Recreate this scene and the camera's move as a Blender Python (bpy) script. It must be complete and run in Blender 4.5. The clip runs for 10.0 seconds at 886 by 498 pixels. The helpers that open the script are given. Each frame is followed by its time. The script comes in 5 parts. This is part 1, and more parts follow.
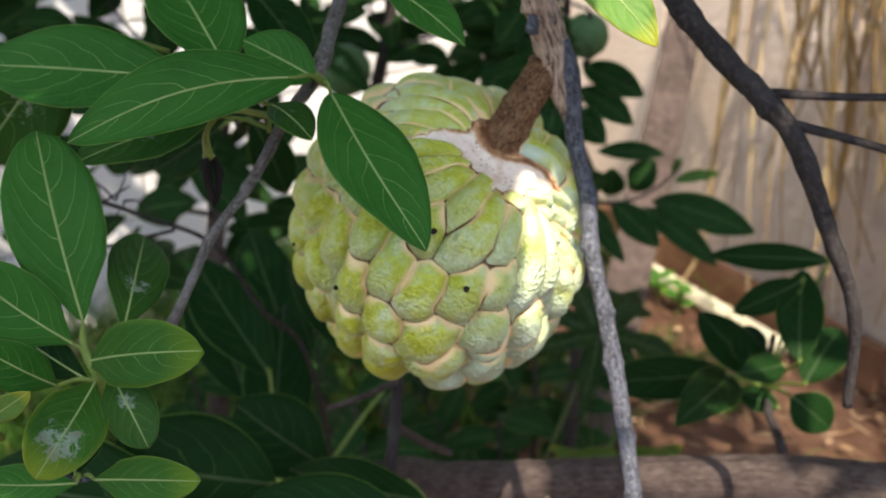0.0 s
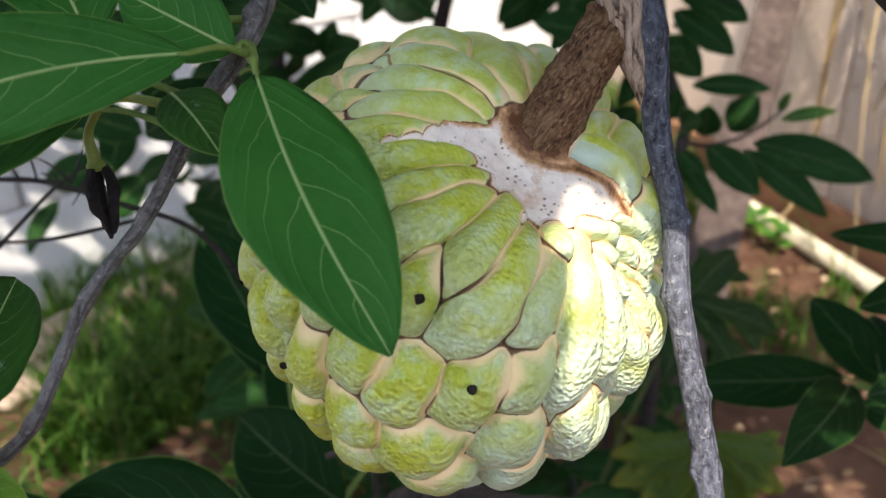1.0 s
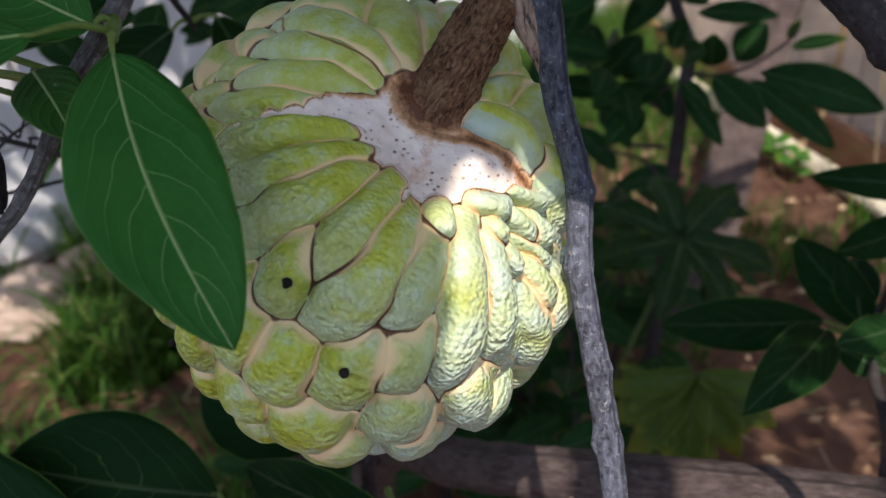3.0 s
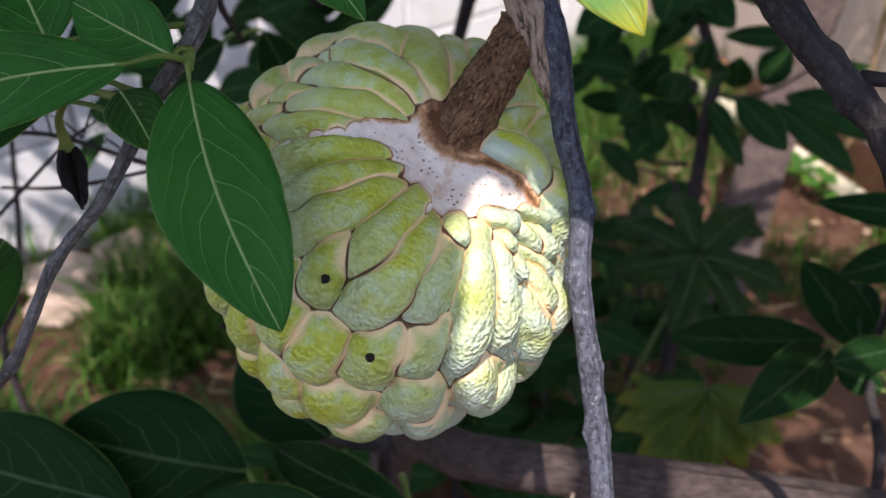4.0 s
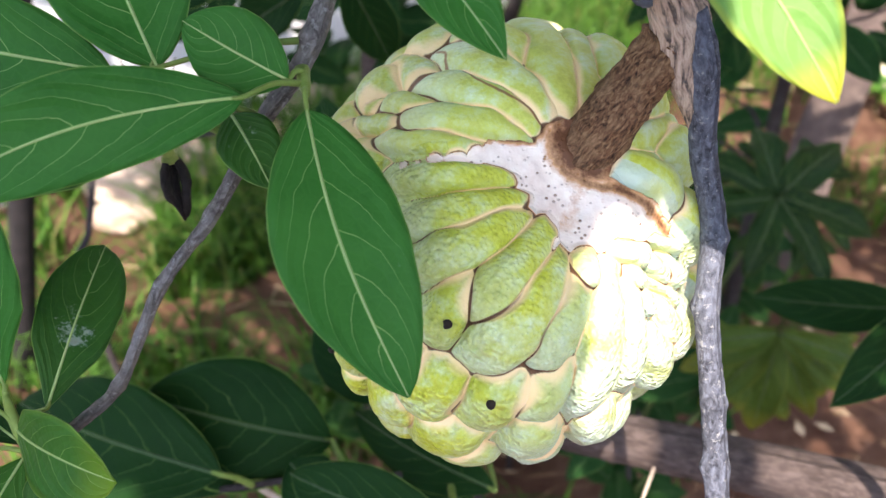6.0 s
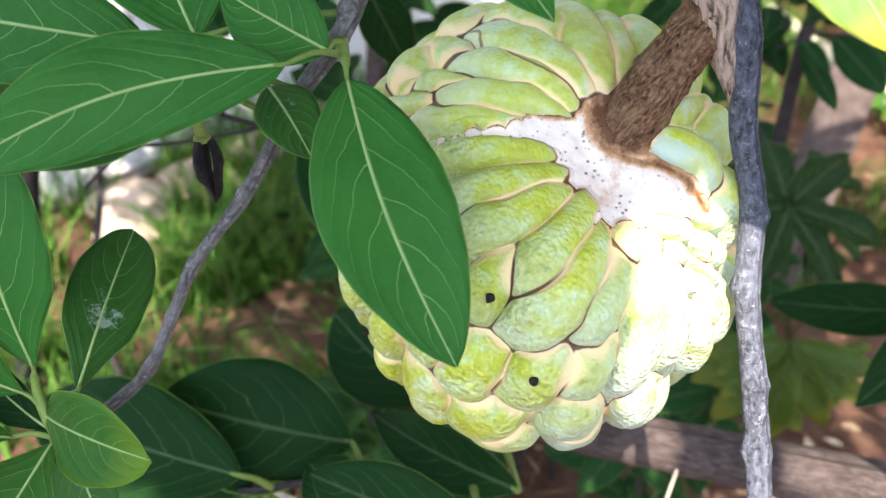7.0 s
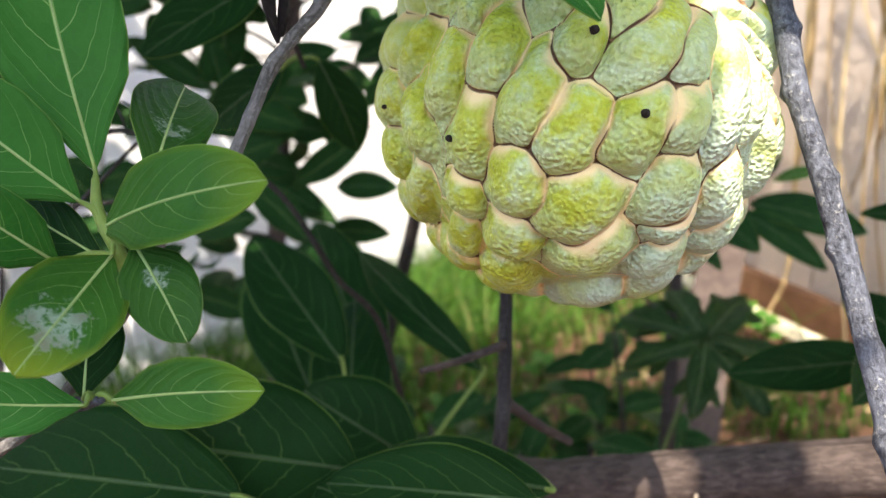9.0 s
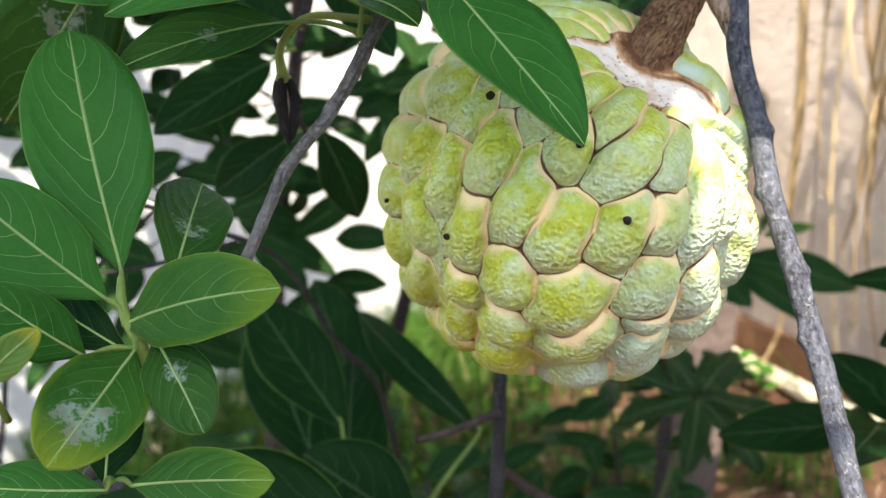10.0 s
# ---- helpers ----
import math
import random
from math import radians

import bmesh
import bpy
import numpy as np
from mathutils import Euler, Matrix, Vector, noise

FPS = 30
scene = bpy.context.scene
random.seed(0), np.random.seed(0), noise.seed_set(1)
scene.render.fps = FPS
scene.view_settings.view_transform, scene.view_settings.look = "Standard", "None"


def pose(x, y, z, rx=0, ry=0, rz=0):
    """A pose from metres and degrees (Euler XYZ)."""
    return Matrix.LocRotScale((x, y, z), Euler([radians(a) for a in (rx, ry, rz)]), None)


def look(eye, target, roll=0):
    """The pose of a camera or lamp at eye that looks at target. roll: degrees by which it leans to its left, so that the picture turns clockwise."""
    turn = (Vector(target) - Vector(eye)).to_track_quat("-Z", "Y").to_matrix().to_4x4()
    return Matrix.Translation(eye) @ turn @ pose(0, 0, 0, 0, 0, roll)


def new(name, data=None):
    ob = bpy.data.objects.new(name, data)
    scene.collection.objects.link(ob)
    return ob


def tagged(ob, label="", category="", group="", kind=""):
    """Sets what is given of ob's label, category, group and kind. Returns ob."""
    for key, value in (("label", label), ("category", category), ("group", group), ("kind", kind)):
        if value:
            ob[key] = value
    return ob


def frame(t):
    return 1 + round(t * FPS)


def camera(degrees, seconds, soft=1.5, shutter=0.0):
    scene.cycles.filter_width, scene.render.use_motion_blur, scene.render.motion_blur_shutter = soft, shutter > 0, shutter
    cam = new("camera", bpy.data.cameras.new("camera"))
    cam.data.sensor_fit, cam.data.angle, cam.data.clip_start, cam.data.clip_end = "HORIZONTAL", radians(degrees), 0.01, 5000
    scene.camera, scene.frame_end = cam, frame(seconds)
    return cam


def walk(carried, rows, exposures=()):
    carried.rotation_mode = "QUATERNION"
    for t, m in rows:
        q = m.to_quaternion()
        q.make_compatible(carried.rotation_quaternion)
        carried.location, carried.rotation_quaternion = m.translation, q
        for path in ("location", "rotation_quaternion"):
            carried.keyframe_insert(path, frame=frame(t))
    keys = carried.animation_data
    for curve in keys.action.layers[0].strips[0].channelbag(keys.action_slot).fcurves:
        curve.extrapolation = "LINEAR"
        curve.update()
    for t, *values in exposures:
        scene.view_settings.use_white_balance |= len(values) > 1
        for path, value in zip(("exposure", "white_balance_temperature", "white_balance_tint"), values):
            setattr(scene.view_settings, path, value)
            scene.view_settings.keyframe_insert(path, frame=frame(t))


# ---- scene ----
cam = camera(55.04, 10.0, soft=1.4)
cam.data.dof.use_dof = True
cam.data.dof.focus_distance, cam.data.dof.aperture_fstop = 0.166, 22.0
# seconds, place, Euler angles
ROWS = [
    (0.0, 0.0000, 0.0000, 0.7500, 70.00, 0.00, 0.00),
    (0.3, 0.0055, 0.0416, 0.7520, 69.28, 0.15, 0.42),
    (0.5, 0.0105, 0.0666, 0.7501, 68.14, 0.53, 2.04),
    (0.7, 0.0105, 0.0758, 0.7483, 68.40, 1.60, 1.89),
    (1.0, 0.0151, 0.0910, 0.7447, 64.74, 1.64, 5.47),
    (1.2, 0.0229, 0.0999, 0.7460, 61.38, 1.90, 5.80),
    (1.5, 0.0357, 0.1044, 0.7485, 60.79, 1.89, 6.24),
    (2.0, 0.0377, 0.1025, 0.7476, 61.10, 2.15, 6.23),
    (2.2, 0.0375, 0.1035, 0.7483, 60.23, 1.86, 4.97),
    (3.3, 0.0408, 0.0975, 0.7525, 59.85, 2.80, 7.60),
    (3.5, 0.0406, 0.0893, 0.7557, 60.76, 2.41, 7.93),
    (4.0, 0.0451, 0.0804, 0.7627, 60.32, 1.43, 9.55),
    (4.5, 0.0436, 0.0799, 0.7691, 58.14, 1.03, 12.08),
    (5.0, 0.0335, 0.0891, 0.7817, 56.74, 0.45, 12.56),
    (5.5, 0.0306, 0.0969, 0.7869, 54.56, 1.71, 13.35),
    (6.0, 0.0267, 0.1011, 0.7797, 53.69, 1.92, 13.24),
    (6.2, 0.0254, 0.1017, 0.7771, 53.78, 1.91, 13.60),
    (7.3, 0.0188, 0.0894, 0.7685, 56.19, 2.34, 12.48),
    (7.5, 0.0209, 0.0835, 0.7656, 57.04, 2.71, 12.21),
    (8.0, 0.0183, 0.0738, 0.7430, 62.70, 3.22, 9.08),
    (8.2, 0.0049, 0.0680, 0.7287, 66.55, 3.50, 5.40),
    (8.5, -0.0074, 0.0638, 0.7022, 69.11, 3.39, 5.57),
    (8.7, -0.0136, 0.0577, 0.6948, 71.99, 3.60, 5.00),
    (9.0, -0.0211, 0.0529, 0.6826, 74.06, 2.77, 3.13),
    (9.5, -0.0205, 0.0456, 0.6865, 75.50, 2.73, 2.11),
    (10.0, -0.0202, 0.0429, 0.6962, 76.93, 2.37, 3.00),
]
# seconds, stops, white balance
EXPOSURES = [(0.0, 1.68, 7700, 11), (0.5, 1.80, 7500, 12), (1.2, 1.68, 7350, 13), (2.0, 1.60, 7200, 14), (3.5, 0.84, 6700, 18), (4.0, 1.26, 6700, 20), (4.5, 1.55, 6750, 20), (5.0, 1.85, 6850, 19),
             (5.5, 2.25, 7050, 18), (6.0, 2.40, 7100, 16), (7.5, 2.68, 7000, 10), (8.0, 2.45, 7100, 8), (8.5, 2.28, 7600, 10), (10.0, 2.25, 7600, 8)]
walk(cam, [(t, pose(*rest)) for t, *rest in ROWS], EXPOSURES)

# ---- light: high sun over the right shoulder, open sky ----
SUN_TO = Vector((0.07, -0.56, 0.826)).normalized()
world = bpy.data.worlds.new("sky")
scene.world = world
world.use_nodes = True
wn = world.node_tree.nodes
sky = wn.new("ShaderNodeTexSky")
sky.sky_type = "NISHITA"
sky.sun_disc = False
sky.sun_elevation = math.asin(SUN_TO.z)
sky.sun_rotation = math.atan2(SUN_TO.x, SUN_TO.y)
world.node_tree.links.new(sky.outputs[0], wn["Background"].inputs[0])
wn["Background"].inputs[1].default_value = 0.15
sun = new("sun", bpy.data.lights.new("sun", "SUN"))
sun.data.energy, sun.data.angle, sun.data.color = 2.6, radians(0.53), (1.0, 0.96, 0.90)
sun.matrix_world = look(SUN_TO * 20, (0, 0, 0))


# ---- materials ----
class Nodes:
    """A short way to write node materials."""

    def __init__(self, name, rough=0.6, spec=0.4):
        self.mat = bpy.data.materials.new(name)
        self.mat.use_nodes = True
        self.tree = self.mat.node_tree
        self.bsdf = self.tree.nodes["Principled BSDF"]
        self.out = self.tree.nodes["Material Output"]
        self.bsdf.inputs["Roughness"].default_value = rough
        self.bsdf.inputs["Specular IOR Level"].default_value = spec

    def put(self, value, socket):
        if hasattr(value, "is_output"):
            self.tree.links.new(value, socket)
        else:
            socket.default_value = value

    def coord(self, scale=(1, 1, 1), kind="Object"):
        tc = self.tree.nodes.new("ShaderNodeTexCoord")
        mp = self.tree.nodes.new("ShaderNodeMapping")
        self.tree.links.new(tc.outputs[kind], mp.inputs[0])
        mp.inputs["Scale"].default_value = scale
        return mp.outputs[0]

    def noise(self, scale, detail=4, rough=0.6, vector=None, distort=0.0):
        n = self.tree.nodes.new("ShaderNodeTexNoise")
        n.inputs["Scale"].default_value, n.inputs["Detail"].default_value = scale, detail
        n.inputs["Roughness"].default_value, n.inputs["Distortion"].default_value = rough, distort
        self.put(vector or self.coord(), n.inputs["Vector"])
        return n.outputs["Fac"]

    def cells(self, scale, vector=None, feature="F1"):
        n = self.tree.nodes.new("ShaderNodeTexVoronoi")
        n.feature = feature
        n.inputs["Scale"].default_value = scale
        self.put(vector or self.coord(), n.inputs["Vector"])
        return n.outputs["Distance"]

    def ramp(self, fac, *stops):
        n = self.tree.nodes.new("ShaderNodeValToRGB")
        self.put(fac, n.inputs[0])
        el = n.color_ramp.elements
        while len(el) < len(stops):
            el.new(0.5)
        for e, (at, colour) in zip(el, stops):
            e.position, e.color = at, (*colour, 1) if len(colour) == 3 else colour
        return n.outputs[0]

    def grey(self, fac, a, b):
        n = self.tree.nodes.new("ShaderNodeMapRange")
        self.put(fac, n.inputs[0])
        n.inputs[1].default_value, n.inputs[2].default_value = a, b
        return n.outputs[0]

    def math(self, op, a, b=0.0, c=0.0):
        n = self.tree.nodes.new("ShaderNodeMath")
        n.operation = op
        for v, s in zip((a, b, c), n.inputs):
            self.put(v, s)
        return n.outputs[0]

    def mix(self, fac, a, b, how="MIX"):
        n = self.tree.nodes.new("ShaderNodeMix")
        n.data_type, n.blend_type = "RGBA", how
        self.put(fac, n.inputs[0])
        self.put(a if hasattr(a, "is_output") else (*a, 1), n.inputs[6])
        self.put(b if hasattr(b, "is_output") else (*b, 1), n.inputs[7])
        return n.outputs[2]

    def attr(self, name):
        n = self.tree.nodes.new("ShaderNodeAttribute")
        n.attribute_name = name
        return n.outputs["Fac"]

    def random(self):
        return self.tree.nodes.new("ShaderNodeObjectInfo").outputs["Random"]

    def island(self):
        return self.tree.nodes.new("ShaderNodeNewGeometry").outputs["Random Per Island"]

    def colour(self, value):
        self.put(value if hasattr(value, "is_output") else (*value, 1), self.bsdf.inputs["Base Color"])

    def rough(self, value):
        self.put(value, self.bsdf.inputs["Roughness"])

    def bump(self, height, strength=0.5, distance=0.001):
        n = self.tree.nodes.new("ShaderNodeBump")
        self.put(strength, n.inputs["Strength"])
        n.inputs["Distance"].default_value = distance
        self.put(height, n.inputs["Height"])
        self.tree.links.new(n.outputs[0], self.bsdf.inputs["Normal"])
        return n.outputs[0]

    def translucent(self, colour, amount, normal=None):
        t = self.tree.nodes.new("ShaderNodeBsdfTranslucent")
        m = self.tree.nodes.new("ShaderNodeMixShader")
        self.put(colour if hasattr(colour, "is_output") else (*colour, 1), t.inputs[0])
        m.inputs[0].default_value = amount
        self.tree.links.new(self.bsdf.outputs[0], m.inputs[1])
        self.tree.links.new(t.outputs[0], m.inputs[2])
        self.tree.links.new(m.outputs[0], self.out.inputs[0])


def leaf_material(name, dark, light, tip=None, gloss=0.50, through_light=0.25, stains=0.0, splash=None, spec=0.13, tip_from=0.7, veins=0.7):
    """Leaf blade: pinnate veins from its own u, v, mottling, dust."""
    m = Nodes(name, rough=gloss, spec=spec)
    uv = m.tree.nodes.new("ShaderNodeUVMap")
    sep = m.tree.nodes.new("ShaderNodeSeparateXYZ")
    m.tree.links.new(uv.outputs[0], sep.inputs[0])
    u = m.math("ABSOLUTE", m.math("SUBTRACT", sep.outputs[0], 0.5))
    half = m.math("MULTIPLY", m.math("GREATER_THAN", sep.outputs[0], 0.5), 0.055)
    v = sep.outputs[1]
    curve = m.math("ADD", m.math("MULTIPLY", u, 0.30), m.math("MULTIPLY", m.math("POWER", u, 2.2), 1.5))
    wob = m.math("ADD", m.math("MULTIPLY", m.noise(75, 3), 0.16), half)
    phase = m.math("ADD", m.math("SUBTRACT", v, curve), wob)
    saw = m.math("ABSOLUTE", m.math("SUBTRACT", m.math("FRACT", m.math("MULTIPLY", phase, 6.2)), 0.5))
    side = m.math("MULTIPLY", m.grey(saw, 0.022, 0.006), m.grey(u, 0.47, 0.25))
    mid = m.grey(u, 0.020, 0.008)
    vein = m.math("MAXIMUM", m.math("MULTIPLY", side, 0.85), mid)
    net = m.cells(420, feature="DISTANCE_TO_EDGE")
    mott = m.noise(45, 4)
    fine = m.noise(700, 3)
    base = m.ramp(mott, (0.32, dark), (0.7, light))
    base = m.mix(m.math("MULTIPLY", fine, 0.25), base, light)
    base = m.mix(m.math("MULTIPLY", m.grey(net, 0.12, 0.0), 0.32), base, light)
    base = m.mix(m.math("MULTIPLY", m.random(), 0.35), base, light)
    if tip:
        edge = m.math("ADD", m.grey(v, tip_from, 1.0), m.math("MULTIPLY", m.grey(u, 0.42, 0.5), 0.5))
        base = m.mix(m.math("MULTIPLY", m.math("MINIMUM", edge, 1.0), 0.85), base, tip)
    base = m.mix(m.math("MULTIPLY", m.grey(u, 0.484, 0.495), 0.6), base, (0.20, 0.32, 0.08))
    base = m.mix(m.math("MULTIPLY", vein, veins), base, (0.27, 0.40, 0.14))
    if stains:
        spots = m.math("MULTIPLY", m.grey(m.noise(70, 5, 0.75), 0.68, 0.80), stains)
        base = m.mix(spots, base, (0.42, 0.48, 0.42))
    if splash:
        v0, v1, level = splash
        far = m.math("ADD", m.math("POWER", m.math("DIVIDE", m.math("SUBTRACT", v, (v0 + v1) / 2), (v1 - v0) / 2), 2.0), m.math("POWER", m.math("DIVIDE", u, 0.34), 2.0))
        crust = m.grey(m.math("SUBTRACT", m.noise(240, 6, 0.75), m.math("MULTIPLY", far, 0.13)), level, level + 0.08)
        base = m.mix(m.math("MULTIPLY", crust, 0.75), base, (0.33, 0.40, 0.35))
        base = m.mix(m.math("MULTIPLY", m.math("MULTIPLY", crust, m.grey(m.noise(120, 4), 0.52, 0.66)), 0.7), base, (0.16, 0.15, 0.09))
    m.colour(base)
    m.rough(m.math("ADD", gloss - 0.10, m.math("MULTIPLY", m.noise(90, 4), 0.2)))
    relief = m.math("ADD", m.math("SUBTRACT", m.math("MULTIPLY", net, 1.2), m.math("MULTIPLY", vein, 0.8)), m.math("MULTIPLY", saw, 2.5))
    m.bump(relief, 0.3, 0.0005)
    m.translucent(m.mix(1.0, base, (1.6, 2.0, 0.7), "MULTIPLY"), through_light)
    return m.mat


LEAF = leaf_material("leaf_green", (0.019, 0.110, 0.016), (0.042, 0.170, 0.029), stains=0.5, spec=0.09, veins=0.85)
# for the unseen crown; passes extra sunlight down to the fruit
LEAF_CROWN = leaf_material("leaf_crown", (0.038, 0.135, 0.020), (0.074, 0.215, 0.038), through_light=0.5)
LEAF_YOUNG = leaf_material("leaf_young", (0.024, 0.100, 0.014), (0.046, 0.150, 0.022), tip=(0.15, 0.25, 0.02), stains=0.8)
LEAF_SPLASH = leaf_material("leaf_splashed", (0.024, 0.100, 0.014), (0.046, 0.150, 0.022), tip=(0.22, 0.28, 0.02), stains=0.6, splash=(0.42, 0.82, 0.43))
LEAF_SPOTTED = leaf_material("leaf_spotted", (0.020, 0.075, 0.012), (0.036, 0.115, 0.019), stains=0.9, splash=(0.25, 0.60, 0.50), veins=0.5)
LEAF_LIME = leaf_material("leaf_lime", (0.085, 0.19, 0.035), (0.13, 0.26, 0.06), tip=(0.42, 0.38, 0.025), through_light=0.16, stains=1.0, tip_from=0.80)
# leaf green darkened: the shade below and behind the fruit is in its colour
LEAF_SHADED = leaf_material("leaf_shaded", (0.007, 0.030, 0.007), (0.012, 0.045, 0.011), gloss=0.50, stains=0.30, spec=0.05, veins=0.26)
# background leaves: their deep shade is painted in as a much darker green
LEAF_FAR_SHADED = leaf_material("leaf_far_shaded", (0.008, 0.033, 0.008), (0.015, 0.054, 0.013), gloss=0.55, through_light=0.14, spec=0.05, veins=0.3)


def bark_material(name, dark, mid, light, scale=1.0, stretch=0.25, rough=0.85, deep=0.8, white=0.0, kind="UV", stops=(0.30, 0.52, 0.72)):
    m = Nodes(name, rough=rough, spec=0.25)
    uvw = m.coord((1, stretch, 1) if kind == "UV" else (1, 1, stretch), kind)
    fibre = m.noise(700 * scale, 5, 0.65, uvw, 0.5)
    patch = m.noise(120 * scale, 5, 0.65)
    fine = m.noise(2200 * scale, 3, 0.6)
    c = m.ramp(fibre, *zip(stops, (dark, mid, light)))
    c = m.mix(m.math("MULTIPLY", m.grey(patch, 0.45, 0.7), 0.55), c, light)
    if white:
        c = m.mix(m.math("MULTIPLY", m.grey(m.noise(560 * scale, 4, 0.7), 0.58, 0.66), white), c, (0.48, 0.47, 0.45))
    m.colour(c)
    h = m.math("ADD", m.math("MULTIPLY", fibre, 1.0), m.math("MULTIPLY", fine, 0.35))
    m.bump(h, deep, 0.0012)
    return m.mat


BARK_TAN = bark_material("bark_tan", (0.075, 0.055, 0.050), (0.44, 0.29, 0.21), (0.66, 0.50, 0.39), 1.2, 0.22, deep=1.0, white=0.2, stops=(0.42, 0.50, 0.64))
BARK_GREY = bark_material("bark_grey", (0.028, 0.029, 0.038), (0.095, 0.099, 0.122), (0.185, 0.198, 0.250), 1.2, 0.5, deep=1.0, white=0.45, stops=(0.36, 0.52, 0.70))
BARK_TWIG = bark_material("bark_twig", (0.044, 0.038, 0.034), (0.14, 0.125, 0.115), (0.27, 0.25, 0.235), 1.2, 0.5, deep=1.0, white=0.35)
BARK_STALK = bark_material("bark_cork", (0.034, 0.015, 0.008), (0.20, 0.095, 0.046), (0.44, 0.26, 0.14), 2.0, 0.5, deep=1.0, stops=(0.36, 0.52, 0.70))
BARK_LOG = bark_material("bark_log", (0.028, 0.020, 0.018), (0.070, 0.050, 0.044), (0.135, 0.102, 0.092), 0.8, 0.3, deep=1.0)
BARK_DARK = bark_material("bark_dark", (0.016, 0.013, 0.014), (0.038, 0.031, 0.031), (0.085, 0.075, 0.07), 1.0, 0.6)
WOOD_STAKE = bark_material("weathered_wood", (0.028, 0.020, 0.018), (0.060, 0.043, 0.037), (0.11, 0.082, 0.072), 0.09, 0.08, kind="Object")


def plain_material(name, a, b, scale, rough=0.7, bump=0.3, dist=0.002, spec=0.3, rand=0.0):
    m = Nodes(name, rough, spec)
    n = m.noise(scale, 5, 0.65)
    f = m.noise(scale * 9, 4)
    c = m.ramp(n, (0.3, a), (0.7, b))
    c = m.mix(m.math("MULTIPLY", f, 0.35), c, a)
    if rand:
        c = m.mix(m.math("MULTIPLY", m.random(), rand), c, b)
    m.colour(c)
    m.bump(m.math("ADD", n, m.math("MULTIPLY", f, 0.5)), bump, dist)
    return m.mat


RIB = plain_material("midrib", (0.27, 0.39, 0.12), (0.36, 0.48, 0.18), 200, 0.5)
# midrib darkened likewise, to go with the leaves coloured as shaded
RIB_SHADED = plain_material("midrib_shaded", (0.030, 0.070, 0.022), (0.058, 0.105, 0.034), 200, 0.5)
PETIOLE = plain_material("petiole", (0.12, 0.19, 0.035), (0.21, 0.29, 0.065), 300, 0.55)
BUD_GREEN = plain_material("bud_green", (0.20, 0.24, 0.05), (0.30, 0.33, 0.08), 300, 0.5)
BUD_BLACK = plain_material("bud_black", (0.010, 0.008, 0.009), (0.040, 0.030, 0.028), 400, 0.8, 0.8)
PALE_STICK = plain_material("pale_stick", (0.35, 0.27, 0.20), (0.50, 0.41, 0.32), 120, 0.75)
DARK_WOOD = plain_material("dark_wood", (0.010, 0.009, 0.010), (0.028, 0.024, 0.025), 60, 0.8, 0.6)
PIPE = plain_material("pipe_ivory", (0.62, 0.56, 0.40), (0.74, 0.68, 0.52), 12, 0.45, 0.1)
PLANK = plain_material("brown_plank", (0.16, 0.075, 0.04), (0.26, 0.13, 0.075), 22, 0.8, 0.5)
ROCK = plain_material("pale_rock", (0.36, 0.25, 0.20), (0.58, 0.47, 0.38), 25, 0.9, 0.8, 0.006, rand=0.3)
PAPAYA = leaf_material("papaya_leaf", (0.008, 0.028, 0.006), (0.020, 0.050, 0.009), gloss=0.5, through_light=0.2, spec=0.12)
PAPAYA_PALE = leaf_material("papaya_leaf_pale", (0.034, 0.080, 0.011), (0.080, 0.120, 0.016), tip=(0.20, 0.18, 0.02), gloss=0.5, through_light=0.3, spec=0.15)
PAPAYA_RIB = plain_material("papaya_rib", (0.05, 0.085, 0.025), (0.09, 0.13, 0.04), 90, 0.5)


def straw_material():
    m = Nodes("dry_straw", 0.6, 0.3)
    c = m.ramp(m.random(), (0.0, (0.18, 0.10, 0.040)), (0.35, (0.40, 0.26, 0.11)), (0.7, (0.62, 0.44, 0.22)), (1.0, (0.74, 0.60, 0.38)))
    c = m.mix(m.math("MULTIPLY", m.noise(14, 4), 0.5), c, (0.20, 0.11, 0.045))
    m.colour(c)
    m.bump(m.noise(300, 3), 0.4, 0.001)
    m.translucent(c, 0.15)
    return m.mat


STRAW = straw_material()


def grass_material():
    m = Nodes("grass", 0.55, 0.12)
    c = m.ramp(m.island(), (0.0, (0.010, 0.042, 0.006)), (0.6, (0.056, 0.140, 0.020)), (0.92, (0.095, 0.20, 0.036)), (1.0, (0.22, 0.19, 0.08)))
    m.colour(c)
    m.translucent(m.mix(1.0, c, (1.5, 1.6, 0.7), "MULTIPLY"), 0.3)
    return m.mat


GRASS = grass_material()


def litter_material():
    m = Nodes("dry_litter", 0.8, 0.2)
    m.colour(m.ramp(m.island(), (0.0, (0.10, 0.055, 0.03)), (0.5, (0.28, 0.17, 0.09)), (1.0, (0.52, 0.40, 0.26))))
    return m.mat


LITTER = litter_material()


def soil_material():
    m = Nodes("red_soil", 0.95, 0.15)
    big = m.noise(3.0, 5, 0.6)
    mid = m.noise(28, 6, 0.7)
    fine = m.noise(240, 4, 0.6)
    c = m.ramp(mid, (0.3, (0.060, 0.027, 0.017)), (0.55, (0.115, 0.058, 0.038)), (0.75, (0.20, 0.12, 0.085)))
    c = m.mix(m.math("MULTIPLY", m.grey(big, 0.4, 0.7), 0.4), c, (0.25, 0.15, 0.10))
    m.colour(c)
    m.bump(m.math("ADD", m.math("MULTIPLY", mid, 2.0), fine), 0.9, 0.008)
    return m.mat


SOIL = soil_material()


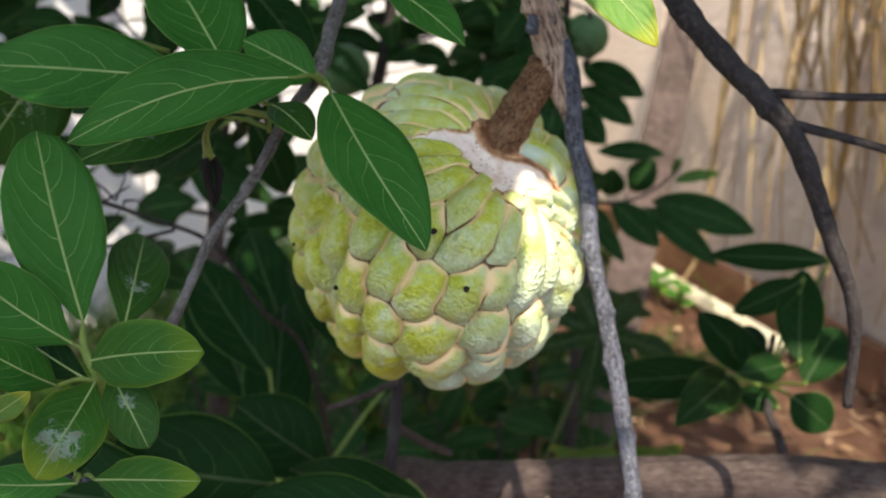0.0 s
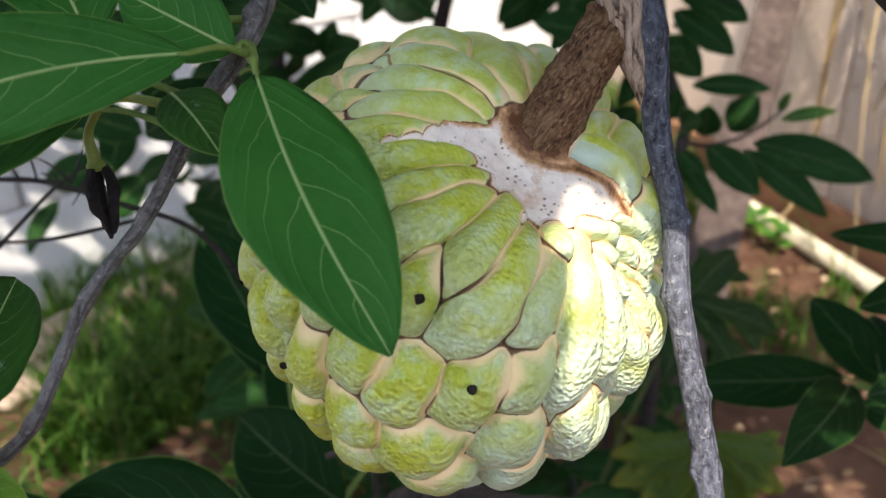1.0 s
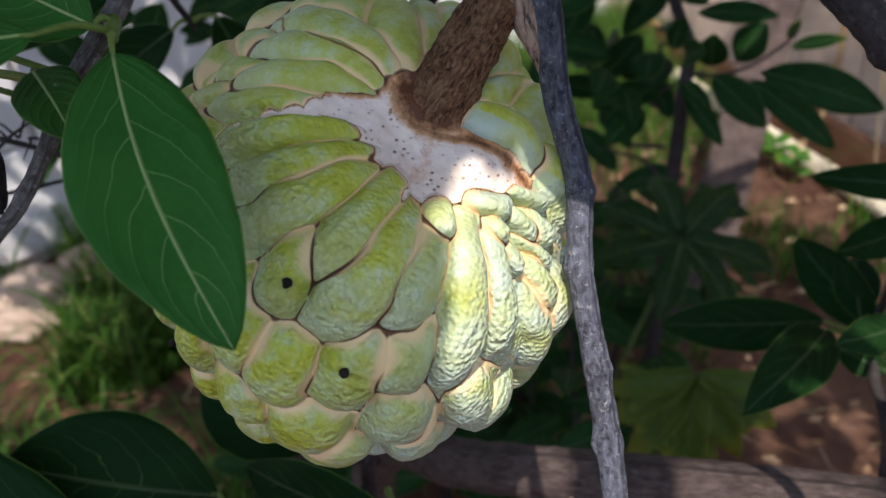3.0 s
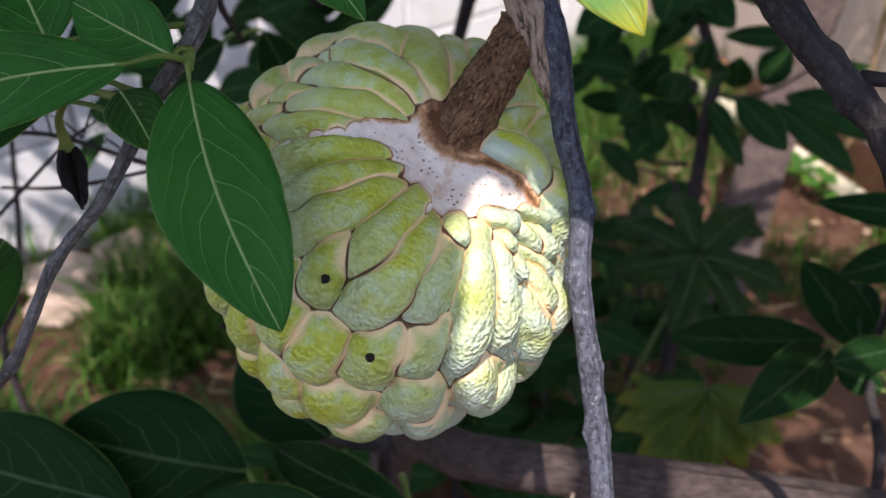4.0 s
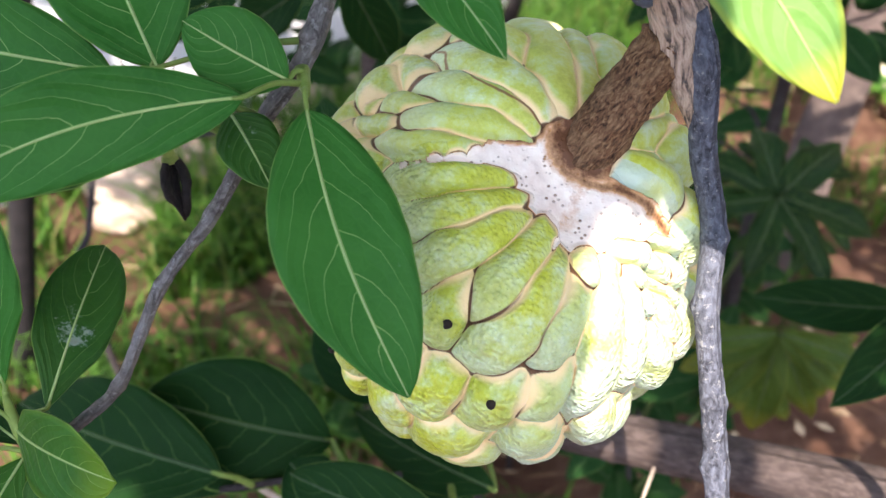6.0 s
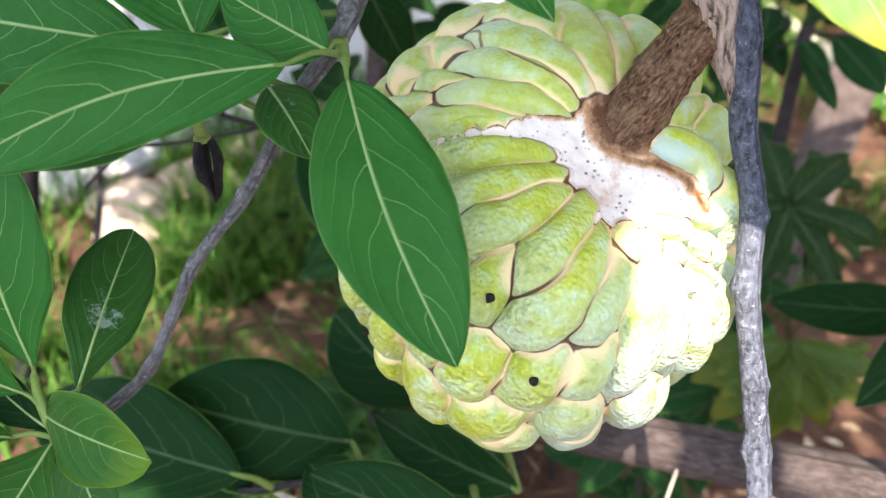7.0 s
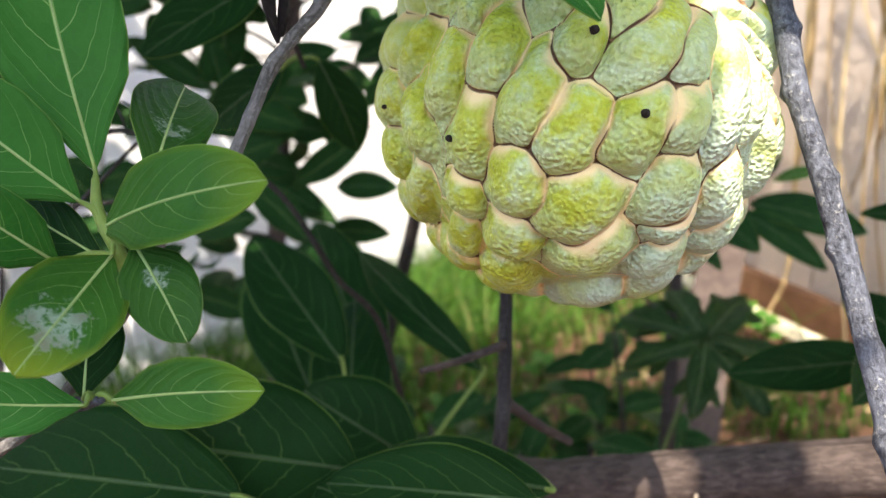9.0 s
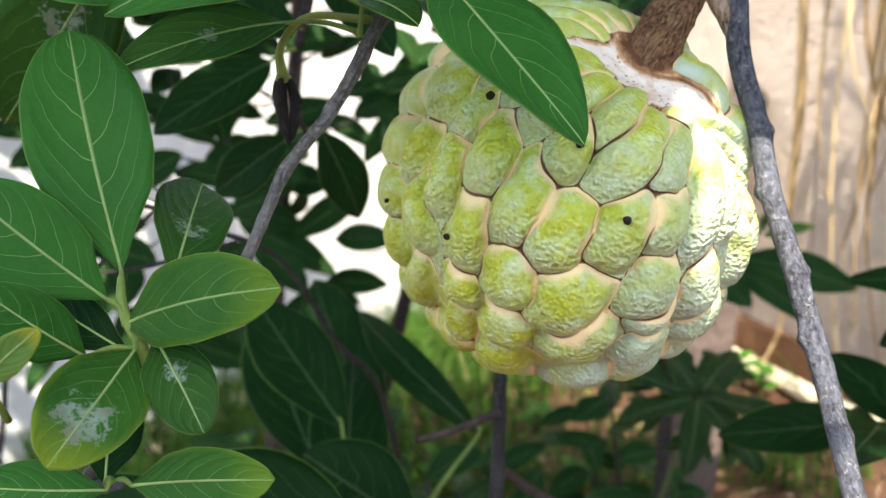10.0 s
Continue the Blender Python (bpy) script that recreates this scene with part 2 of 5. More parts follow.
def block_material():
    m = Nodes("painted_block", 0.85, 0.25)
    pits = m.grey(m.cells(55, m.coord((1, 1, 1.3))), 0.0, 0.22)
    pits = m.math("MAXIMUM", pits, m.grey(m.noise(40, 3), 0.40, 0.52))
    fine = m.noise(160, 4)
    dirt = m.noise(5, 5, 0.7)
    c = m.mix(m.math("MULTIPLY", m.grey(dirt, 0.5, 0.75), 0.35), (0.78, 0.79, 0.80), (0.50, 0.44, 0.38))
    c = m.mix(m.math("MULTIPLY", m.random(), 0.12), c, (0.62, 0.60, 0.58))
    m.colour(c)
    m.bump(m.math("ADD", pits, m.math("MULTIPLY", fine, 0.25)), 0.8, 0.006)
    return m.mat


BLOCK = block_material()
MORTAR = plain_material("mortar", (0.40, 0.38, 0.36), (0.56, 0.54, 0.52), 30, 0.95, 0.6, 0.004)


def slab_material():
    m = Nodes("rough_slab", 0.9, 0.2)
    lumps = m.noise(60, 4, 0.55)
    fine = m.noise(220, 4)
    dirt = m.noise(4, 5, 0.7)
    c = m.ramp(dirt, (0.3, (0.50, 0.40, 0.335)), (0.65, (0.68, 0.58, 0.50)))
    c = m.mix(m.math("MULTIPLY", m.random(), 0.3), c, (0.50, 0.36, 0.27))
    m.colour(c)
    m.bump(m.math("ADD", lumps, m.math("MULTIPLY", fine, 0.3)), 0.9, 0.010)
    return m.mat


SLAB = slab_material()


def skin_material():
    """Fruit skin: green warty scales, cream towards their rims, brown along the crack."""
    m = Nodes("fruit_skin", 0.5, 0.35)
    cream, line, scar, low = m.attr("rim"), m.attr("line"), m.attr("scar"), m.attr("low")
    blot = m.noise(150, 6, 0.68)
    peb = m.math("SUBTRACT", 0.75, m.cells(1050, feature="SMOOTH_F1"))
    wart = m.noise(520, 2, 0.5)
    fine = m.noise(1500, 3)
    green = m.ramp(blot, (0.36, (0.41, 0.43, 0.028)), (0.46, (0.54, 0.57, 0.060)), (0.54, (0.56, 0.63, 0.20)), (0.64, (0.62, 0.71, 0.44)))
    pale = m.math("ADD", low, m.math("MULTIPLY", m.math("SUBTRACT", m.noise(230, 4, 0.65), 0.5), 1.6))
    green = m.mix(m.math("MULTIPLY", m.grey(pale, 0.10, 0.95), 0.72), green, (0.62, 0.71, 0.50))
    green = m.mix(m.math("MULTIPLY", m.random(), 0.3), green, (0.42, 0.47, 0.06))
    green = m.mix(m.math("MULTIPLY", m.math("MULTIPLY", m.grey(wart, 0.55, 0.35), 0.25), m.attr("wart")), green, (0.27, 0.37, 0.04))
    green = m.mix(m.math("MULTIPLY", m.math("MULTIPLY", m.grey(peb, 0.42, 0.22), 0.22), m.attr("wart")), green, (0.26, 0.32, 0.035))
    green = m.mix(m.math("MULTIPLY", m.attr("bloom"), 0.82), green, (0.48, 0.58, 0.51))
    edge = m.grey(m.math("ADD", cream, m.math("MULTIPLY", m.math("SUBTRACT", m.noise(150, 4), 0.5), 0.5)), 0.10, 0.90)
    c = m.mix(m.math("MULTIPLY", edge, 0.94), green, (0.92, 0.68, 0.37))
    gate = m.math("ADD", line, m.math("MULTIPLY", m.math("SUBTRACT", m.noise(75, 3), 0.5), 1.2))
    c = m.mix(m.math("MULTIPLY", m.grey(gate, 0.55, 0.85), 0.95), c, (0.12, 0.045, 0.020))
    c = m.mix(m.math("MULTIPLY", m.grey(m.math("ADD", scar, m.math("MULTIPLY", m.noise(240, 4), 0.5)), 0.75, 1.2), 0.9), c, (0.25, 0.11, 0.042))
    c = m.mix(m.math("MULTIPLY", m.grey(m.noise(420, 3, 0.7), 0.71, 0.79), 0.6), c, (0.20, 0.19, 0.06))
    m.colour(c)
    warts = m.math("MULTIPLY", m.math("ADD", m.math("MULTIPLY", wart, 0.45), m.math("MULTIPLY", peb, 1.6)), m.math("MULTIPLY", m.grey(edge, 1.0, 0.3), m.attr("wart")))
    m.bump(m.math("ADD", m.math("MULTIPLY", warts, 1.3), m.math("MULTIPLY", fine, 0.15)), 0.8, 0.00078)
    m.bsdf.inputs["Subsurface Weight"].default_value = 0.12
    m.bsdf.inputs["Subsurface Radius"].default_value = (0.004, 0.005, 0.002)
    m.bsdf.inputs["Subsurface Scale"].default_value = 0.5
    return m.mat


SKIN = skin_material()


def flesh_material():
    m = Nodes("fruit_flesh", 0.6, 0.3)
    n = m.noise(140, 5, 0.65)
    c = m.ramp(n, (0.3, (0.76, 0.60, 0.49)), (0.6, (0.92, 0.80, 0.69)))
    pits = m.grey(m.cells(620, m.coord((1, 1, 1.4))), 0.30, 0.14)
    c = m.mix(m.math("MULTIPLY", pits, m.math("MULTIPLY", m.grey(m.noise(110, 3), 0.40, 0.48), 0.95)), c, (0.26, 0.15, 0.09))
    brown = m.math("ADD", m.attr("rim"), m.math("MULTIPLY", m.math("SUBTRACT", m.noise(260, 5, 0.7), 0.5), 1.3))
    c = m.mix(m.math("MULTIPLY", m.grey(m.noise(60, 5, 0.65), 0.54, 0.70), 0.55), c, (0.62, 0.38, 0.20))
    c = m.mix(m.math("MULTIPLY", m.grey(brown, 0.18, 0.55), 0.85), c, (0.56, 0.25, 0.075))
    c = m.mix(m.math("MULTIPLY", m.grey(brown, 0.55, 0.95), 0.95), c, (0.11, 0.038, 0.014))
    m.colour(c)
    m.bump(m.math("SUBTRACT", m.noise(260, 3), m.math("MULTIPLY", pits, 0.5)), 0.3, 0.0010)
    m.bsdf.inputs["Subsurface Weight"].default_value = 0.10
    m.bsdf.inputs["Subsurface Radius"].default_value = (0.004, 0.003, 0.002)
    m.bsdf.inputs["Subsurface Scale"].default_value = 0.5
    return m.mat


FLESH = flesh_material()
HOLE = plain_material("hole_brown", (0.012, 0.008, 0.006), (0.03, 0.02, 0.014), 500, 0.9)


# ---- building helpers ----
def link_mesh(name, verts, faces, material, parent=None, label="", smooth=True, uvs=None):
    me = bpy.data.meshes.new(name)
    me.from_pydata([tuple(v) for v in verts], [], [tuple(f) for f in faces])
    me.materials.append(material)
    if smooth:
        me.shade_smooth()
    if uvs is not None:
        layer = me.uv_layers.new(name="UVMap")
        idx = np.empty(len(me.loops), dtype=np.int32)
        me.loops.foreach_get("vertex_index", idx)
        layer.data.foreach_set("uv", np.asarray(uvs, dtype=np.float32)[idx].ravel())
    ob = new(name, me)
    ob.parent = parent
    return tagged(ob, label) if label else ob


def part(name, bm, material, parent, label="", smooth=False):
    me = bpy.data.meshes.new(name)
    bm.to_mesh(me)
    bm.free()
    me.materials.append(material)
    if smooth:
        me.shade_smooth()
    ob = new(name, me)
    ob.parent = parent
    return tagged(ob, label) if label else ob


def thing(name, label, category, group="", kind=""):
    return tagged(new(name), label, category, group, kind)


def spline(points, steps):
    """Catmull-Rom through points; returns places and the running index."""
    p = [np.array(q, dtype=float) for q in points]
    p = [2 * p[0] - p[1]] + p + [2 * p[-1] - p[-2]]
    out, at = [], []
    for i in range(1, len(p) - 2):
        for k in range(steps):
            t = k / steps
            a, b, c, d = p[i - 1], p[i], p[i + 1], p[i + 2]
            out.append(0.5 * (2 * b + (c - a) * t + (2 * a - 5 * b + 4 * c - d) * t * t + (3 * b - a - 3 * c + d) * t ** 3))
            at.append(i - 1 + t)
    out.append(p[-2])
    at.append(len(points) - 1)
    return np.array(out), np.array(at)


def tube_data(points, radii, seg=12, steps=8, rough=0.08, knobs=(), flat=1.0, ridge=(0.0, 4.0, 200.0)):
    """A bark-like tube; knobs: (index along, size) swellings. Returns verts, faces, uvs."""
    path, at = spline(points, steps)
    rad = np.interp(at, range(len(radii)), radii)
    ahead = np.gradient(path, axis=0)
    ahead /= np.linalg.norm(ahead, axis=1)[:, None]
    side = np.cross(ahead[0], (0.3, 0.5, 0.8))
    side /= np.linalg.norm(side)
    verts, uvs, run = [], [], 0.0
    for i, (q, r) in enumerate(zip(path, rad)):
        side = side - ahead[i] * side.dot(ahead[i])
        side /= np.linalg.norm(side)
        up = np.cross(ahead[i], side)
        if i:
            run += np.linalg.norm(path[i] - path[i - 1])
        for k in range(seg):
            a = 2 * math.pi * k / seg
            swell = 1.0
            for where, size, turn in knobs:
                swell += size * math.exp(-((at[i] - where) / 0.10) ** 2) * max(0.0, 0.4 + 0.6 * math.cos(a - turn))
            d = side * math.cos(a) + up * math.sin(a) * flat
            n = noise.noise(Vector(q * 220 + d * 1.6)) * rough + noise.noise(Vector(q * 600 + d * 2.5)) * rough * 0.6
            if ridge[0]:
                n += ridge[0] * noise.noise(Vector((math.cos(a) * ridge[1], math.sin(a) * ridge[1], run * ridge[2])))
                n += 0.5 * ridge[0] * noise.noise(Vector((math.cos(a) * ridge[1] * 2.3, math.sin(a) * ridge[1] * 2.3, 5 + run * ridge[2] * 2)))
            verts.append(q + d * r * swell * (1 + n))
            uvs.append((k / seg * 6.283 * r, run))
    faces = []
    for i in range(len(path) - 1):
        for k in range(seg):
            a, b = i * seg + k, i * seg + (k + 1) % seg
            faces.append((a, b, b + seg, a + seg))
    last = (len(path) - 1) * seg
    faces += [tuple(range(seg - 1, -1, -1)), tuple(range(last, last + seg))]
    return verts, faces, uvs


def tube(name, points, radii, material, parent=None, label="", **more):
    v, f, uv = tube_data(points, radii, **more)
    return link_mesh(name, v, f, material, parent, label, uvs=uv)


def leaf_data(base, tip, width, face, bend=0.06, fold=0.18, wave=0.012, nl=26, nw=5, blunt=0.8, thick=0.00028, seed=0, twist=0.0, peak=0.95, neck=1.0, sway=0.012):
    """A thin closed blade: pointed oval, folded along its midrib, arched and wavy."""
    base, tip = np.array(base), np.array(tip)
    axis = tip - base
    length = np.linalg.norm(axis)
    ax = axis / length
    n0 = np.array(face, dtype=float)
    n0 -= ax * n0.dot(ax)
    n0 /= np.linalg.norm(n0)
    s0 = np.cross(n0, ax)
    rnd = random.Random(seed * 7 + 3)
    ph, cnt = rnd.uniform(0, 6), 2 * nw + 1
    verts, uvs, mids = [], [], []
    layers = []
    for i in range(nl + 1):
        v = i / nl
        half = 0.5 * width * max(0.02, math.sin(math.pi * min(0.999, v ** peak)) ** blunt) * min(1.0, neck + 1.8 * v)
        tw = twist * (v - 0.4)
        n = n0 * math.cos(tw) + s0 * math.sin(tw)
        s = np.cross(n, ax)
        mid = base + axis * v + n0 * (bend * length * 4 * v * (1 - v)) + s0 * (sway * length * math.sin(v * math.pi))
        mids.append(mid)
        for j in range(-nw, nw + 1):
            u = j / nw
            lift = fold * half * abs(u) ** 1.4 + wave * length * math.sin(v * 9 + ph + (2 if u > 0 else 0)) * u * u
            jag = 1 + 0.03 * noise.noise(Vector((v * 9, u * 2, ph)))
            verts.append(mid + s * (u * half * jag) + n * lift)
            uvs.append((u * 0.5 + 0.5, v))
        layers.append(n)
    top = len(verts)
    for i in range(nl + 1):
        for j in range(cnt):
            verts.append(verts[i * cnt + j] - layers[i] * thick)
            uvs.append(uvs[i * cnt + j])
    faces = []
    for i in range(nl):
        for j in range(cnt - 1):
            a = i * cnt + j
            faces.append((a, a + 1, a + cnt + 1, a + cnt))
            faces.append((top + a, top + a + cnt, top + a + cnt + 1, top + a + 1))
        for j, flip in ((0, False), (cnt - 1, True)):
            a = i * cnt + j
            q = (a, a + cnt, top + a + cnt, top + a)
            faces.append(q[::-1] if flip else q)
    for i, flip in ((0, True), (nl, False)):
        ring = [i * cnt + j for j in range(cnt)]
        back = [top + k for k in reversed(ring)]
        faces.append(tuple((ring + back)[::-1] if flip else ring + back))
    return verts, faces, uvs, np.array(mids), np.array(layers)


def leaf(parent, base, tip, width, face, material=None, node=None, rib=0.00032, rib_material=None, label="", **more):
    """A leaf blade with its midrib, and a petiole from the twig where a node is given."""
    material = material or LEAF
    v, f, uv, mids, ns = leaf_data(base, tip, width, face, seed=int(1e5 * abs(base[0] + tip[2])), **more)
    blade = link_mesh("leaf", v, f, material, parent, label, uvs=uv)
    if rib:
        pts = [mids[i] + ns[i] * 0.0001 for i in range(0, len(mids) - 1, 4)] + [mids[-1]]
        rv, rf, ruv = tube_data(pts, list(np.linspace(rib, rib * 0.25, len(pts))), seg=6, steps=3, rough=0.0)
        link_mesh("midrib", rv, rf, rib_material or RIB, blade, uvs=ruv)
    if node is not None:
        midway = (np.array(node) + np.array(base)) / 2 + np.array((0, 0, 0.0012))
        pv, pf, puv = tube_data([node, midway, mids[0], mids[1]], [rib * 2.2, rib * 1.7, rib * 1.4, rib], seg=8, steps=4, rough=0.03)
        link_mesh("petiole", pv, pf, PETIOLE, blade, uvs=puv)
    return blade


# ---- ground and walls ----
def ground_sheet():
    """Red soil, uneven near the tree, reaching the horizon."""
    verts, faces = [], []
    steps = [-400, -60, -12, -4] + [-2 + 0.06 * i for i in range(84)] + [4, 12, 60, 400]
    n = len(steps)
    for j in steps:
        for i in steps:
            z = 0.0
            if -2.1 < i < 3.1 and -2.1 < j < 3.1:
                z = 0.022 * noise.noise(Vector((i * 3, j * 3, 0))) + 0.012 * noise.noise(Vector((i * 11, j * 11, 4)))
            verts.append((i, j + 1.0, z - 0.01))
    for j in range(n - 1):
        for i in range(n - 1):
            a = j * n + i
            faces.append((a, a + 1, a + n + 1, a + n))
    return tagged(link_mesh("ground", verts, faces, SOIL), "bare red-brown soil with dry litter and grass", "ground", kind="structure")


ground_sheet()

WALL_A, WALL_A_DIR = Vector((-0.72, 1.52, 0)), Vector((0.574, 0.819, 0))
WALL_B, WALL_B_DIR = Vector((0.54, 2.0, 0)), Vector((-0.36, 0.933, 0)).normalized()


def box(bm, m, sx, sy, sz, bevel=0.0):
    made = bmesh.ops.create_cube(bm, size=1.0, matrix=m @ Matrix.Diagonal((sx, sy, sz, 1)))
    if bevel:
        edges = list({e for v in made["verts"] for e in v.link_edges})
        bmesh.ops.bevel(bm, geom=edges, offset=bevel, segments=2, affect="EDGES", profile=0.6)
    return made


def wall_frame(origin, along, inward):
    """x along the wall, y out of it towards the yard, z up."""
    x, z = along.normalized(), Vector((0, 0, 1))
    y = z.cross(x)
    if y.dot(inward) < 0:
        y = -y
    m = Matrix((x, y, z)).transposed().to_4x4()
    m.translation = origin
    return m


FRAME_A = wall_frame(WALL_A, WALL_A_DIR, Vector((1, -1, 0)))
FRAME_B = wall_frame(WALL_B, WALL_B_DIR, Vector((-1, -1, 0)))

bm = bmesh.new()
box(bm, FRAME_A @ pose(0.0, -0.065, 0.66), 3.3, 0.10, 1.6)
wall_north = tagged(part("wall_north", bm, MORTAR, None), "white painted concrete block wall with recessed mortar joints", "wall", kind="structure")
bm = bmesh.new()
box(bm, FRAME_B @ pose(-0.4, -0.075, 0.66), 2.7, 0.10, 1.6)
wall_east = tagged(part("wall_east", bm, MORTAR, None), "rough cream slab fence wall in full sun", "wall", kind="structure")
# walls that close the yard behind the camera
for name, x0, y0, sx, sy, tall in (("wall_south", 0.2, -2.0, 5.4, 0.15, 1.2), ("wall_west", -2.4, -0.2, 0.15, 3.6, 1.2), ("wall_far_east", 2.6, -0.2, 0.15, 3.6, 1.2)):
    bm = bmesh.new()
    box(bm, pose(x0, y0, tall / 2 - 0.05), sx, sy, tall)
    tagged(part(name, bm, MORTAR, None), "plain grey rendered yard wall", "wall", kind="structure")


# ---- the fruit ----
CENTRE = np.array((-0.0019, 0.2716, 0.6585))
AXIS = np.array((0.45, -0.40, 0.80))
AXIS = AXIS / np.linalg.norm(AXIS)
E1 = np.array((0.8716, 0.0, -0.4903))
E2 = np.cross(AXIS, E1)
# half axes of the body, as a matrix that takes the unit sphere to it
BODY = np.array(((0.0484, -0.0032, 0.0008), (0.0, 0.0613, -0.0016), (0.0, 0.0, 0.0508)))
# hollows of the body: angle from the stalk and round it, depth, width in degrees
HOLLOWS = [(18, 262, 0.0088, 20), (40, 330, 0.0042, 14)]
# scales, each from its neck to its free tip: angle from the stalk and round it, twice, then half its width
SCALES_BACK = [(17.7, 202.7, 45.3, 194.6, 4), (13.3, 194.1, 45.3, 176.9, 4.2), (11.6, 176.8, 49.9, 158.6, 6.1), (9.8, 161.5, 59.3, 120.7, 6.7), (10.5, 123.9, 53.9, 105.8, 4.2),
               (28.1, 213.3, 53.3, 201.4, 2.8), (41.2, 188.6, 57.1, 185.3, 3), (42.5, 178.6, 75.7, 158.7, 5.5), (45, 198.6, 70.6, 187.5, 2.8), (55.8, 187.2, 81.8, 172.5, 3.4),
               (7.1, 355, 28.4, 9.5, 5.3), (12.1, 38.8, 45.2, 54.5, 3.6)]
SCALES_LONG = [(21.5, 237.4, 48.2, 218.1, 3.4), (22, 250.8, 47.6, 231.9, 3.7), (24.7, 255.2, 50.7, 243.5, 4.9), (22.9, 268.2, 47.6, 262.6, 4.8), (43.3, 254.5, 58, 257.3, 4.3),
               (29.9, 280.5, 55.2, 270, 5.9), (31.5, 289.3, 50.4, 282.4, 4.1), (26.2, 288.1, 34.2, 291.3, 2.6)]
SCALES_SIDE = [(29.6, 302.3, 62, 299.2, 5), (33.6, 314.8, 57.4, 312, 4), (26.2, 302.4, 31.6, 327.6, 3.2), (31.2, 312.4, 36.8, 320.3, 2.3), (32.4, 327.3, 41.7, 337.4, 2.6),
               (37.5, 319.7, 45.2, 325.1, 2.2), (38.8, 329.8, 50.6, 339.8, 2.2), (44.7, 329.8, 58.9, 335.8, 3.8), (27.3, 330.1, 38, 349.3, 2.4), (34.7, 336.5, 46.4, 344.6, 3),
               (50.5, 325.6, 78.1, 333.3, 5)]
SCALES_MID = [(57.2, 252.3, 76.6, 256.2, 5.8), (55.5, 235.1, 71.7, 242.9, 5.3), (59.6, 264.7, 76.7, 265.5, 6.3), (52.3, 280.1, 69.5, 276.2, 5.8), (50.2, 287.8, 63.9, 285.9, 5.2),
              (71, 243.3, 90.8, 248.7, 5.9), (66, 229.4, 85.7, 234.2, 5.4), (54, 224.5, 65.2, 228.1, 4.5), (70.7, 213.5, 90.6, 214.5, 4.9), (88.1, 219.8, 99.2, 236.3, 6),
              (76.2, 258.2, 91.6, 263.4, 6.5), (90.6, 248.6, 103, 254.1, 5.2), (102.1, 234.9, 133, 235.1, 5)]
SCALES_LOW = [(72.2, 274.6, 91.4, 274.7, 8), (103.2, 254.1, 123.3, 257.7, 5.3), (91.1, 263.9, 105.9, 269.2, 7.4), (107.7, 268.1, 127, 276.8, 8.4), (81.8, 284.1, 100.6, 282.3, 7.9),
              (81, 301.5, 98.5, 300.4, 5.8), (63.6, 288.8, 78.7, 292.9, 6.1), (71.4, 297.4, 83.8, 295, 4.5), (61.5, 303.5, 78.9, 310.3, 5.5), (82.2, 326.4, 92.3, 321.1, 4.6)]
# bare flesh round the stalk, as overlapping rounds
FLESHES = [(46.4, 212.4, 0.8), (42.9, 214.5, 0.7), (38.7, 213.9, 1.3), (34.2, 215.7, 1.8), (29.6, 216.9, 2.3), (25, 219.5, 2.8), (20.8, 222.5, 3.9), (17.7, 236.3, 5.6), (17.7, 260.2, 6.1),
           (22.6, 273.5, 4.1), (28.4, 273.1, 1.3), (22, 283.7, 4.9), (20.7, 297.3, 4.9), (17.3, 310.5, 5.5), (19.4, 324.3, 4.4), (23.9, 334.4, 3.9), (29.7, 343.3, 2.4), (13, 295.9, 4.3),
           (13.1, 316.3, 2.9), (7.2, 225.5, 6.1), (2, 28, 5.4)]


def direction(polar, around):
    p, a = radians(polar), radians(around)
    return AXIS * math.cos(p) + (E1 * math.cos(a) + E2 * math.sin(a)) * math.sin(p)


def body_radius(d):
    """Distance from the centre to the body's surface along unit directions d."""
    r = 1 / np.linalg.norm(d @ np.linalg.inv(BODY).T, axis=-1)
    for polar, around, deep, wide in HOLLOWS:
        r = r - deep * np.exp(-(np.arccos(np.clip(d @ direction(polar, around), -1, 1)) / radians(wide)) ** 2)
    return r


def on_fruit(polar, around):
    """The place on the fruit's surface in that direction."""
    d = direction(polar, around)
    return CENTRE + d * float(body_radius(d))


def scale_field(Q, spec):
    """Where points lie in one scale: its oval measure (1 at the rim) and their place from neck (-1) to tip (1)."""
    p0, a0, p1, a1, wide = spec
    s0, s1 = direction(p0, a0), direction(p1, a1)
    m = (s0 + s1) / np.linalg.norm(s0 + s1)
    u = s1 - s0
    u = u - m * u.dot(m)
    u /= np.linalg.norm(u)
    v = np.cross(m, u)
    half = 0.5 * math.acos(min(1.0, s0.dot(s1))) * 1.06
    cu, cv, cm = Q @ u, Q @ v, Q @ m
    r = np.arccos(np.clip(cm, -1, 1)) / np.maximum(np.hypot(cu, cv), 1e-6)
    x, y = cu * r / half, cv * r / radians(wide * 1.04)
    # a little fuller towards the tip
    y = y * (1.06 - 0.10 * np.clip(x, -1, 1))
    return (np.abs(x) ** 2.6 + np.abs(y) ** 2.6) ** (1 / 2.6), x


